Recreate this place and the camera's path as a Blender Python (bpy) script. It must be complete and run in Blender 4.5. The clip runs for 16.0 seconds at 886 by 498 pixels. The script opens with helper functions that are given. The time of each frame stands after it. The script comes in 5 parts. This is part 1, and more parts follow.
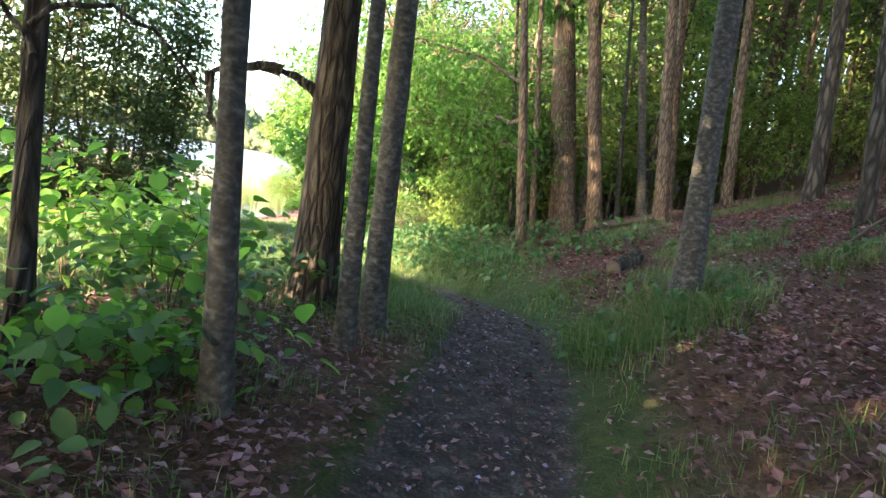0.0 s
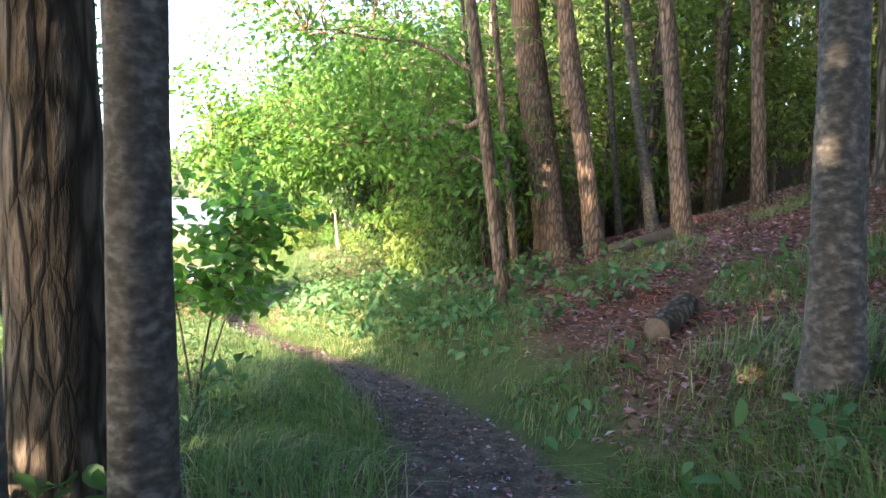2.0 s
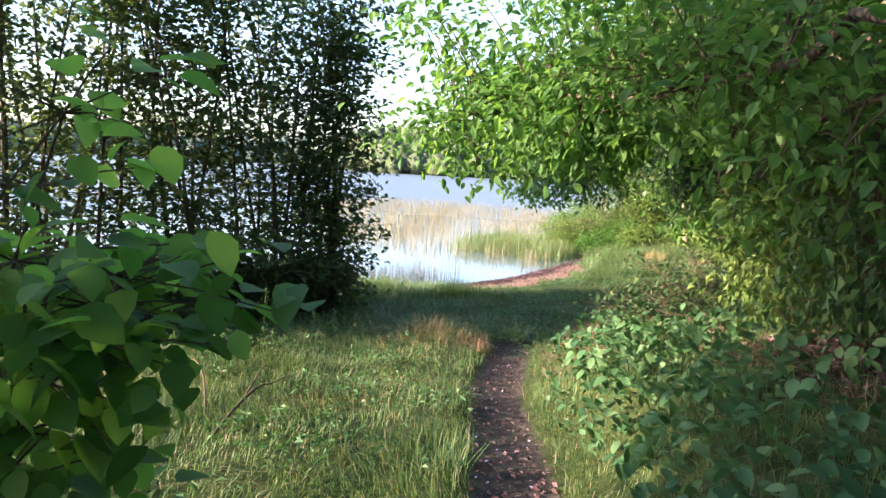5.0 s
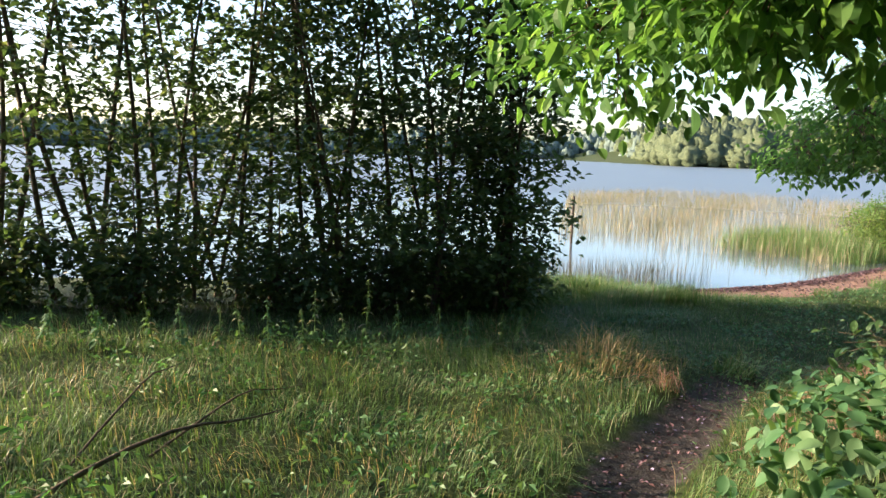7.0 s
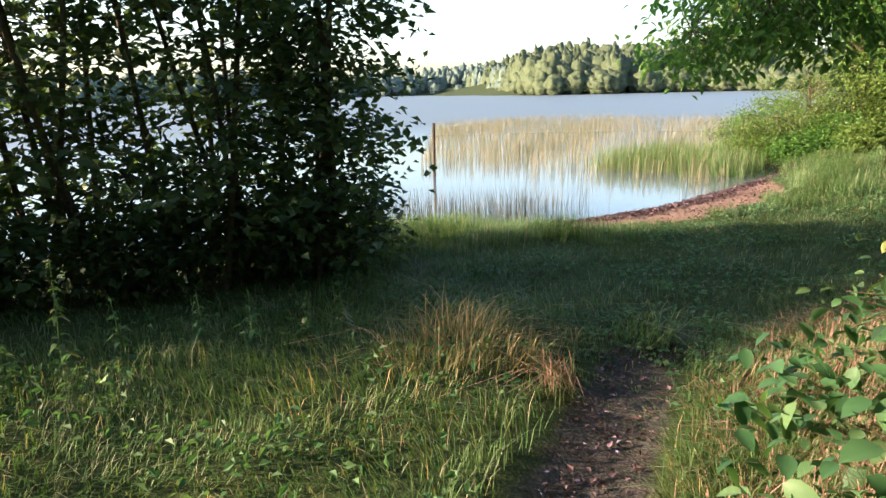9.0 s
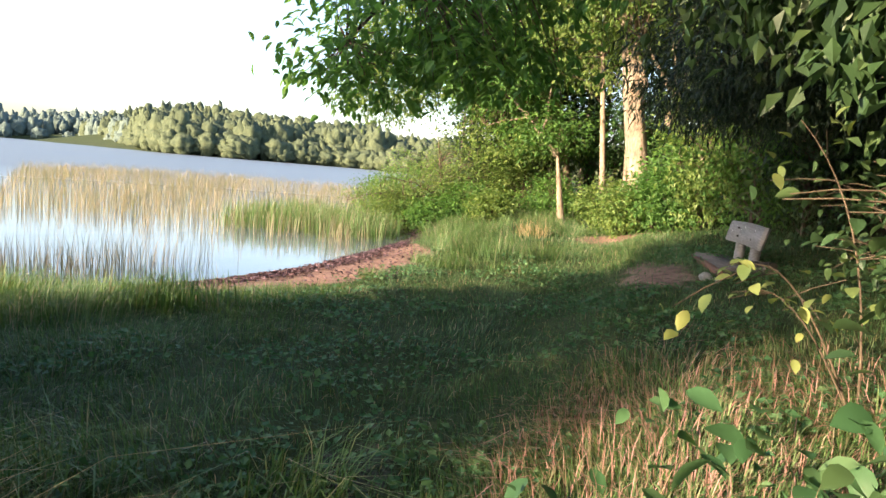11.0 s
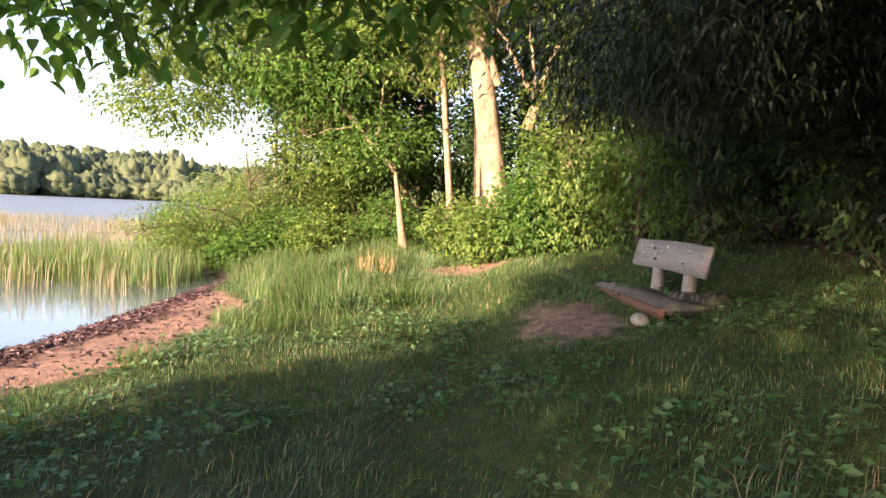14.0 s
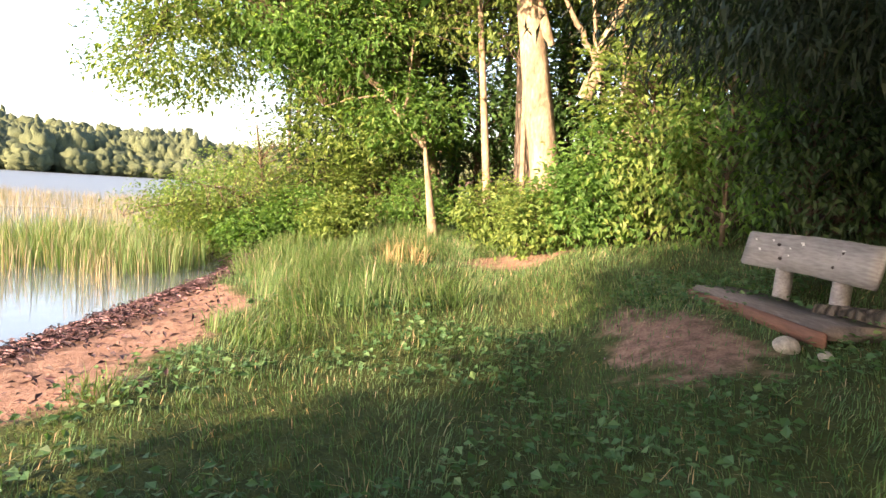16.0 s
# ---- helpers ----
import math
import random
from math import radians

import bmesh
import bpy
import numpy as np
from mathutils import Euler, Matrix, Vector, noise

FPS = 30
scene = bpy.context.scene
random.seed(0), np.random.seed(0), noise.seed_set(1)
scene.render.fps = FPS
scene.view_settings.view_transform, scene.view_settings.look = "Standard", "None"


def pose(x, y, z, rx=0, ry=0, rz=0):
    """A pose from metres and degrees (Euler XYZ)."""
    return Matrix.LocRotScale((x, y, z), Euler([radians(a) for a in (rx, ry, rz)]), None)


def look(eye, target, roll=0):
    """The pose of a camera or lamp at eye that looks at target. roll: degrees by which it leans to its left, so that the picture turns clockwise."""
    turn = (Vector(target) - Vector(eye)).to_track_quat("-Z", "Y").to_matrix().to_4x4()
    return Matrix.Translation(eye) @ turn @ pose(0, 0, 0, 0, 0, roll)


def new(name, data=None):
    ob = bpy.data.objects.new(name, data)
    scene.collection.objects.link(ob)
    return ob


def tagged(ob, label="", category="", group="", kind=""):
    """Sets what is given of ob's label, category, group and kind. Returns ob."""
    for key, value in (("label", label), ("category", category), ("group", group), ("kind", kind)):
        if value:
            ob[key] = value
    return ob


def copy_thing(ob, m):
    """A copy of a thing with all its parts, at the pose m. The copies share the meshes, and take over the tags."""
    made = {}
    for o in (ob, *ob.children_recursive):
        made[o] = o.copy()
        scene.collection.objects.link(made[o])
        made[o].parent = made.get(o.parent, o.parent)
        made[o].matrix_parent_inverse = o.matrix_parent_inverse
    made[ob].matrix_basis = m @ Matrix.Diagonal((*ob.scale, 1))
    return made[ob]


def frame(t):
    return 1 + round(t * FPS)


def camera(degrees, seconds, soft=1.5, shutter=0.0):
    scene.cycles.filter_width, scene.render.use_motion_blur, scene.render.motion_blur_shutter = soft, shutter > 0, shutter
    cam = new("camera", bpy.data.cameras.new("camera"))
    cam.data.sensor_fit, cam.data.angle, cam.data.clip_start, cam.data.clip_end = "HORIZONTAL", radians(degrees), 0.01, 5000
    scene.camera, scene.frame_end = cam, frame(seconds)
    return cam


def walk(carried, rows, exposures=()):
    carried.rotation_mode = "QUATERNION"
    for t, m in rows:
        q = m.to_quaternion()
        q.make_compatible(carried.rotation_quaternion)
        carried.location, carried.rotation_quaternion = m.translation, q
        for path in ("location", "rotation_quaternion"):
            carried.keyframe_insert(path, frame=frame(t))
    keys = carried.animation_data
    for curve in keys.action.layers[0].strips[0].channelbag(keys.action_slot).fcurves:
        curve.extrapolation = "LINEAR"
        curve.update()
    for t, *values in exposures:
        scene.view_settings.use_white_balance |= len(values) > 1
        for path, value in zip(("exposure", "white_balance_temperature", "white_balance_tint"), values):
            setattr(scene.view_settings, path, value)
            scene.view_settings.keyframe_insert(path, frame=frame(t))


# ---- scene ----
cam = camera(66.64, 16.0)
PATH = [
    (0.0, (0.102, -10.329, 1.800), (0.071, -5.355, 1.292), 10.55),
    (0.5, (0.067, -9.461, 1.778), (0.643, -4.507, 1.424), 7.07),
    (1.0, (0.140, -8.661, 1.829), (0.512, -3.693, 1.398), 5.92),
    (1.5, (0.228, -7.979, 1.840), (0.387, -2.989, 1.563), 3.93),
    (2.0, (0.394, -7.318, 1.931), (0.476, -2.329, 1.618), 3.61),
    (2.5, (0.592, -6.611, 1.963), (0.321, -1.649, 1.410), 3.83),
    (3.0, (0.684, -5.854, 1.940), (0.370, -0.906, 1.290), 5.48),
    (3.5, (0.740, -5.127, 1.976), (-0.235, -0.270, 1.301), 6.56),
    (4.0, (0.642, -4.473, 2.055), (-0.575, 0.338, 1.441), 4.51),
    (4.5, (0.558, -3.881, 2.089), (-1.058, 0.820, 1.548), 4.64),
    (5.0, (0.502, -3.226, 2.082), (-1.939, 1.097, 1.491), 2.98),
    (5.2, (0.538, -2.897, 2.091), (-2.093, 1.309, 1.475), 3.73),
    (7.3, (0.001, 0.007, 1.624), (-4.113, 2.753, 0.890), 1.91),
    (7.5, (-0.236, 0.224, 1.551), (-4.386, 2.909, 0.797), 2.30),
    (8.0, (-0.583, 0.791, 1.515), (-4.505, 3.796, 0.748), 3.92),
    (8.5, (-0.912, 1.289, 1.468), (-4.670, 4.483, 0.642), 3.47),
    (9.0, (-1.316, 1.765, 1.370), (-4.674, 5.293, 0.236), -1.42),
    (9.5, (-1.590, 2.298, 1.249), (-4.421, 6.335, 0.420), 2.35),
    (10.0, (-1.937, 2.832, 1.139), (-4.005, 7.347, 0.561), 5.26),
    (10.2, (-2.083, 3.036, 1.019), (-3.914, 7.637, 0.327), 5.73),
    (12.5, (-2.705, 5.115, 0.831), (-3.026, 10.102, 0.647), -0.90),
    (13.0, (-2.844, 5.555, 0.813), (-3.295, 10.533, 0.702), -0.12),
    (13.5, (-2.951, 5.996, 0.755), (-3.095, 10.990, 0.574), 0.85),
    (14.0, (-3.040, 6.438, 0.754), (-2.818, 11.425, 0.470), 2.77),
    (14.5, (-3.124, 6.785, 0.773), (-3.070, 11.775, 0.459), 2.62),
    (15.0, (-3.236, 7.158, 0.757), (-3.063, 12.144, 0.428), 3.46),
    (15.5, (-3.303, 7.502, 0.738), (-3.188, 12.488, 0.384), 3.93),
    (16.0, (-3.342, 7.904, 0.721), (-3.202, 12.885, 0.303), 3.58),
]
EXPOSURES = [(0, 3.65, 6350, 13), (2.5, 3.8, 6000, 19), (4, 3.1, 5800, 20), (5, 2.55, 5750, 20), (7.5, 2.0, 6000, 13), (10, 2.15, 6150, 15), (12.5, 2.15, 6350, 22), (13.5, 2.2, 6550, 25), (14.5, 2.4, 6750, 25), (16, 2.5, 6950, 24)]
walk(cam, [(t, look(eye, target, roll)) for t, eye, target, roll in PATH], EXPOSURES)

# ---- light ----
SUN_ELEV, SUN_AZ = radians(17), math.atan2(-0.64, -0.77)
world = bpy.data.worlds.new("world")
scene.world = world
world.use_nodes = True
wn = world.node_tree.nodes
sky = wn.new("ShaderNodeTexSky")
sky.sky_type, sky.sun_disc, sky.sun_elevation, sky.sun_rotation = "NISHITA", False, SUN_ELEV, SUN_AZ
sky.dust_density, sky.air_density, sky.ozone_density = 2.0, 1.0, 1.0
wn["Background"].inputs["Strength"].default_value = 0.12
world.node_tree.links.new(sky.outputs["Color"], wn["Background"].inputs["Color"])
sun_data = bpy.data.lights.new("sun", "SUN")
sun_data.energy, sun_data.angle, sun_data.color = 5.0, radians(0.6), (1.0, 0.74, 0.44)
sun = new("sun", sun_data)
sun.matrix_world = look((0, 0, 30), Vector((0, 0, 30)) - Vector((-0.64, -0.77, math.tan(SUN_ELEV))))


# ---- materials ----
LAKE = -0.73  # level of the lake


def ramp(nodes, stops):
    node = nodes.new("ShaderNodeValToRGB")
    el = node.color_ramp.elements
    while len(el) < len(stops):
        el.new(0.5)
    for e, (p, c) in zip(el, stops):
        e.position, e.color = p, (*c, 1)
    return node


def surface(name, stops, scale=8.0, stretch=(1, 1, 1), rough=0.85, bump=0.4, depth=0.02, fine=60.0, vor=0.0, spec=0.3, blot=0.5):
    """A rough natural surface: coarse blotches and fine grain over one colour ramp, and relief."""
    m = bpy.data.materials.new(name)
    m.use_nodes = True
    n, l = m.node_tree.nodes, m.node_tree.links
    p = n["Principled BSDF"]
    p.inputs["Roughness"].default_value = rough
    p.inputs["Specular IOR Level"].default_value = spec
    co = n.new("ShaderNodeTexCoord")
    mp = n.new("ShaderNodeMapping")
    mp.inputs["Scale"].default_value = stretch
    l.new(co.outputs["Object"], mp.inputs["Vector"])
    a = n.new("ShaderNodeTexNoise")
    a.inputs["Scale"].default_value, a.inputs["Detail"].default_value = scale, 6
    b = n.new("ShaderNodeTexNoise")
    b.inputs["Scale"].default_value, b.inputs["Detail"].default_value = fine, 4
    for t in (a, b):
        l.new(mp.outputs["Vector"], t.inputs["Vector"])
    mix = n.new("ShaderNodeMix")
    mix.inputs["Factor"].default_value = blot
    l.new(a.outputs["Fac"], mix.inputs["A"])
    l.new(b.outputs["Fac"], mix.inputs["B"])
    height = mix.outputs["Result"]
    if vor:
        v = n.new("ShaderNodeTexVoronoi")
        v.feature = "DISTANCE_TO_EDGE"
        v.inputs["Scale"].default_value = vor
        l.new(mp.outputs["Vector"], v.inputs["Vector"])
        k = n.new("ShaderNodeMapRange")
        k.inputs["From Max"].default_value = 0.25
        l.new(v.outputs["Distance"], k.inputs["Value"])
        add = n.new("ShaderNodeMath")
        add.operation = "MULTIPLY_ADD"
        add.inputs[1].default_value, add.inputs[2].default_value = 0.45, 0.0
        l.new(k.outputs["Result"], add.inputs[0])
        both = n.new("ShaderNodeMath")
        l.new(add.outputs[0], both.inputs[0])
        l.new(height, both.inputs[1])
        both2 = n.new("ShaderNodeMath")
        both2.operation = "MULTIPLY"
        both2.inputs[1].default_value = 0.75
        l.new(both.outputs[0], both2.inputs[0])
        height = both2.outputs[0]
    r = ramp(n, stops)
    l.new(height, r.inputs["Fac"])
    l.new(r.outputs["Color"], p.inputs["Base Color"])
    bp = n.new("ShaderNodeBump")
    bp.inputs["Strength"].default_value, bp.inputs["Distance"].default_value = bump, depth
    l.new(height, bp.inputs["Height"])
    l.new(bp.outputs["Normal"], p.inputs["Normal"])
    return m


def foliage(name, stops, through_light=0.35, rough=0.5, shade=0.25):
    """Leaves and blades: each one of its own shade, a little light passing through."""
    m = bpy.data.materials.new(name)
    m.use_nodes = True
    n, l = m.node_tree.nodes, m.node_tree.links
    p, out = n["Principled BSDF"], n["Material Output"]
    p.inputs["Roughness"].default_value = rough
    p.inputs["Specular IOR Level"].default_value = shade
    g = n.new("ShaderNodeNewGeometry")
    r = ramp(n, [(p_, (c_[0] * 1.05, c_[1] * 0.97, c_[2] * 1.7)) for p_, c_ in stops])
    l.new(g.outputs["Random Per Island"], r.inputs["Fac"])
    t = n.new("ShaderNodeBsdfTranslucent")
    warm = n.new("ShaderNodeMix")
    warm.data_type, warm.blend_type = "RGBA", "MULTIPLY"
    warm.inputs["Factor"].default_value = 1.0
    warm.inputs["B"].default_value = (1.7, 1.7, 0.8, 1)
    l.new(r.outputs["Color"], warm.inputs["A"])
    l.new(r.outputs["Color"], p.inputs["Base Color"])
    l.new(warm.outputs["Result"], t.inputs["Color"])
    mx = n.new("ShaderNodeMixShader")
    mx.inputs["Fac"].default_value = through_light
    l.new(p.outputs[0], mx.inputs[1])
    l.new(t.outputs[0], mx.inputs[2])
    l.new(mx.outputs[0], out.inputs["Surface"])
    return m


BARK_GREY = surface("grey_bark", [(0.3, (0.02, 0.019, 0.018)), (0.5, (0.06, 0.058, 0.055)), (0.72, (0.17, 0.168, 0.16))], 17, (1, 1, 1.5), bump=0.7, depth=0.03, fine=26)
BARK_OAK = surface("ridged_bark", [(0.3, (0.014, 0.012, 0.01)), (0.55, (0.045, 0.038, 0.032)), (0.75, (0.11, 0.092, 0.078))], 9, (1, 1, 0.22), bump=1.0, depth=0.06, fine=50, vor=14)
BARK_BROWN = surface("brown_bark", [(0.3, (0.028, 0.02, 0.015)), (0.5, (0.08, 0.058, 0.044)), (0.7, (0.16, 0.12, 0.092))], 9, (1, 1, 0.22), bump=0.8, depth=0.03, fine=45, vor=24)
BARK_PALE = surface("pale_bark", [(0.3, (0.08, 0.062, 0.045)), (0.5, (0.2, 0.16, 0.12)), (0.7, (0.36, 0.3, 0.235))], 6, (1, 1, 0.4), bump=0.5, depth=0.03, fine=30)
TWIG = surface("twig_bark", [(0.3, (0.035, 0.028, 0.02)), (0.7, (0.13, 0.1, 0.07))], 14, bump=0.3, depth=0.005)
LEAF_FRESH = foliage("fresh_leaf", [(0.0, (0.05, 0.13, 0.022)), (0.5, (0.075, 0.18, 0.03)), (1.0, (0.13, 0.26, 0.042))], 0.5)
# Yellow-green leaf with a sunlit look put into its colour.
LEAF_SUNNY = foliage("sunlit_yellow_green_leaf", [(0.0, (0.06, 0.12, 0.02)), (0.5, (0.1, 0.18, 0.028)), (1.0, (0.17, 0.25, 0.045))], 0.4)
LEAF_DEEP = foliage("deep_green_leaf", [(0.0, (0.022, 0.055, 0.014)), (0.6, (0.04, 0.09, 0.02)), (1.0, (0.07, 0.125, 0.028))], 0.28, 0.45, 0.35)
# Darker copy of the beech leaf, with shade put into its colour.
LEAF_SHADE = foliage("shade_toned_leaf", [(0.0, (0.025, 0.07, 0.016)), (0.6, (0.045, 0.11, 0.022)), (1.0, (0.075, 0.16, 0.03))], 0.3, 0.45, 0.3)
LEAF_ALDER = foliage("dull_green_leaf", [(0.0, (0.035, 0.07, 0.018)), (0.7, (0.06, 0.11, 0.026)), (1.0, (0.11, 0.15, 0.04))], 0.38)
LEAF_MAPLE = foliage("maple_leaf", [(0.0, (0.07, 0.19, 0.03)), (0.5, (0.11, 0.27, 0.045)), (1.0, (0.17, 0.35, 0.06))], 0.6)
LEAF_LIME = foliage("lime_leaf", [(0.0, (0.1, 0.17, 0.035)), (1.0, (0.21, 0.26, 0.05))], 0.35)
NEEDLE = foliage("needle", [(0.0, (0.014, 0.032, 0.013)), (0.7, (0.025, 0.05, 0.018)), (1.0, (0.05, 0.07, 0.022))], 0.15)
HERB = foliage("herb_leaf", [(0.0, (0.035, 0.1, 0.025)), (0.6, (0.055, 0.14, 0.035)), (1.0, (0.1, 0.19, 0.05))], 0.3)
GRASS = foliage("grass_blade", [(0.0, (0.045, 0.105, 0.02)), (0.5, (0.075, 0.16, 0.03)), (0.85, (0.13, 0.2, 0.05)), (1.0, (0.3, 0.26, 0.12))], 0.3)
LAWN = foliage("lawn_blade", [(0.0, (0.03, 0.085, 0.02)), (0.6, (0.055, 0.13, 0.03)), (0.92, (0.1, 0.17, 0.045)), (1.0, (0.3, 0.24, 0.12))], 0.3)
DRY = foliage("dry_blade", [(0.0, (0.08, 0.12, 0.03)), (0.35, (0.15, 0.14, 0.05)), (0.6, (0.27, 0.16, 0.08)), (1.0, (0.4, 0.27, 0.15))], 0.25, 0.7)
STRAW = foliage("straw_blade", [(0.0, (0.07, 0.13, 0.03)), (0.5, (0.19, 0.19, 0.05)), (1.0, (0.45, 0.34, 0.13))], 0.3, 0.7)
REED = foliage("reed_blade", [(0.0, (0.1, 0.13, 0.045)), (0.5, (0.165, 0.17, 0.07)), (1.0, (0.27, 0.24, 0.11))], 0.3, 0.6)
REED_DARK = foliage("dark_reed_blade", [(0.0, (0.04, 0.06, 0.03)), (1.0, (0.12, 0.12, 0.06))], 0.2, 0.6)
LITTER = foliage("dead_leaf", [(0.0, (0.035, 0.02, 0.013)), (0.4, (0.11, 0.064, 0.04)), (0.75, (0.18, 0.11, 0.075)), (1.0, (0.32, 0.23, 0.175))], 0.08, 0.75)
RUST_NEEDLE = foliage("rusty_litter", [(0.0, (0.12, 0.05, 0.025)), (1.0, (0.32, 0.13, 0.06))], 0.05, 0.8)
STONE = surface("stone", [(0.3, (0.16, 0.15, 0.14)), (0.7, (0.42, 0.4, 0.37))], 9, bump=0.5, depth=0.01)
PEBBLE = foliage("pebble", [(0.0, (0.1, 0.09, 0.085)), (0.7, (0.24, 0.22, 0.21)), (1.0, (0.5, 0.47, 0.44))], 0.0, 0.8)
WRACK = foliage("wet_debris", [(0.0, (0.02, 0.014, 0.01)), (0.7, (0.06, 0.04, 0.03)), (1.0, (0.22, 0.15, 0.1))], 0.0, 0.6)
WOOD_GREY = surface("weathered_wood", [(0.25, (0.1, 0.095, 0.095)), (0.5, (0.23, 0.22, 0.225)), (0.75, (0.36, 0.35, 0.355))], 6, (1, 0.12, 1), bump=0.5, depth=0.006, fine=70)
SEAT_WOOD = surface("dark_weathered_wood", [(0.25, (0.04, 0.034, 0.032)), (0.5, (0.1, 0.088, 0.085)), (0.75, (0.2, 0.18, 0.175))], 6, (1, 0.12, 1), bump=0.5, depth=0.006, fine=70)
WOOD_RED = surface("red_brown_wood", [(0.25, (0.05, 0.026, 0.02)), (0.7, (0.19, 0.1, 0.075))], 8, (1, 0.12, 1), bump=0.4, depth=0.006, fine=60)
WOOD_DARK = surface("dark_wood", [(0.25, (0.02, 0.016, 0.014)), (0.7, (0.08, 0.065, 0.055))], 8, (1, 0.2, 1), bump=0.5, depth=0.01)
CUT_WOOD = surface("cut_wood", [(0.3, (0.07, 0.058, 0.047)), (0.7, (0.17, 0.14, 0.115))], 12, bump=0.3, depth=0.005)
WHITE_SCAR = surface("pale_scuff", [(0.3, (0.5, 0.48, 0.47)), (0.7, (0.7, 0.68, 0.67))], 30, bump=0.2, depth=0.002)
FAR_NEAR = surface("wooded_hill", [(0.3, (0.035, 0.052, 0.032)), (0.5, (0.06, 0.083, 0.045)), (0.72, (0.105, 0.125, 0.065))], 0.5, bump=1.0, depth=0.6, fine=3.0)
# Distance haze is mixed into this blue-green base colour.
FAR_BLUE = surface("haze_tinted_hill", [(0.3, (0.06, 0.095, 0.09)), (0.7, (0.11, 0.15, 0.13))], 0.3, bump=0.8, depth=1.2, fine=1.4)


def ground_material():
    m = bpy.data.materials.new("ground_cover")
    m.use_nodes = True
    n, l = m.node_tree.nodes, m.node_tree.links
    p = n["Principled BSDF"]
    p.inputs["Roughness"].default_value = 0.9
    p.inputs["Specular IOR Level"].default_value = 0.2
    co = n.new("ShaderNodeTexCoord")

    def noise_tex(scale, detail=6):
        t = n.new("ShaderNodeTexNoise")
        t.inputs["Scale"].default_value, t.inputs["Detail"].default_value = scale, detail
        l.new(co.outputs["Object"], t.inputs["Vector"])
        return t.outputs["Fac"]

    big, mid, fine = noise_tex(1.3), noise_tex(9), noise_tex(55)
    grain = n.new("ShaderNodeMix")
    l.new(mid, grain.inputs["A"])
    l.new(fine, grain.inputs["B"])
    grain = grain.outputs["Result"]

    def coat(stops):
        r = ramp(n, stops)
        l.new(grain, r.inputs["Fac"])
        return r.outputs["Color"]

    turf = coat([(0.3, (0.02, 0.03, 0.01)), (0.5, (0.04, 0.06, 0.018)), (0.7, (0.08, 0.085, 0.03))])
    soil = coat([(0.3, (0.016, 0.013, 0.013)), (0.5, (0.052, 0.044, 0.043)), (0.7, (0.14, 0.12, 0.115))])
    litter = coat([(0.3, (0.035, 0.022, 0.015)), (0.5, (0.08, 0.05, 0.034)), (0.7, (0.15, 0.1, 0.07))])
    sand = coat([(0.3, (0.1, 0.058, 0.046)), (0.5, (0.2, 0.125, 0.1)), (0.7, (0.33, 0.225, 0.185))])
    at = n.new("ShaderNodeAttribute")
    at.attribute_name = "cover"
    sp = n.new("ShaderNodeSeparateColor")
    l.new(at.outputs["Color"], sp.inputs["Color"])
    col = turf
    for mask, coatcol in ((sp.outputs["Green"], litter), (sp.outputs["Red"], soil), (sp.outputs["Blue"], sand)):
        k = n.new("ShaderNodeMath")
        k.operation = "MULTIPLY_ADD"
        k.inputs[1].default_value, k.inputs[2].default_value = 0.7, -0.35
        l.new(mid, k.inputs[0])
        a = n.new("ShaderNodeMath")
        l.new(mask, a.inputs[0])
        l.new(k.outputs[0], a.inputs[1])
        r = n.new("ShaderNodeMapRange")
        r.inputs["From Min"].default_value, r.inputs["From Max"].default_value = 0.3, 0.7
        l.new(a.outputs[0], r.inputs["Value"])
        mx = n.new("ShaderNodeMix")
        mx.data_type = "RGBA"
        l.new(r.outputs["Result"], mx.inputs["Factor"])
        l.new(col, mx.inputs["A"])
        l.new(coatcol, mx.inputs["B"])
        col = mx.outputs["Result"]
    wet = n.new("ShaderNodeMix")
    wet.data_type, wet.blend_type = "RGBA", "MULTIPLY"
    wet.inputs["B"].default_value = (0.3, 0.27, 0.26, 1)
    l.new(at.outputs["Alpha"], wet.inputs["Factor"])
    l.new(col, wet.inputs["A"])
    l.new(wet.outputs["Result"], p.inputs["Base Color"])
    b = n.new("ShaderNodeBump")
    b.inputs["Strength"].default_value, b.inputs["Distance"].default_value = 0.9, 0.035
    l.new(grain, b.inputs["Height"])
    l.new(b.outputs["Normal"], p.inputs["Normal"])
    return m


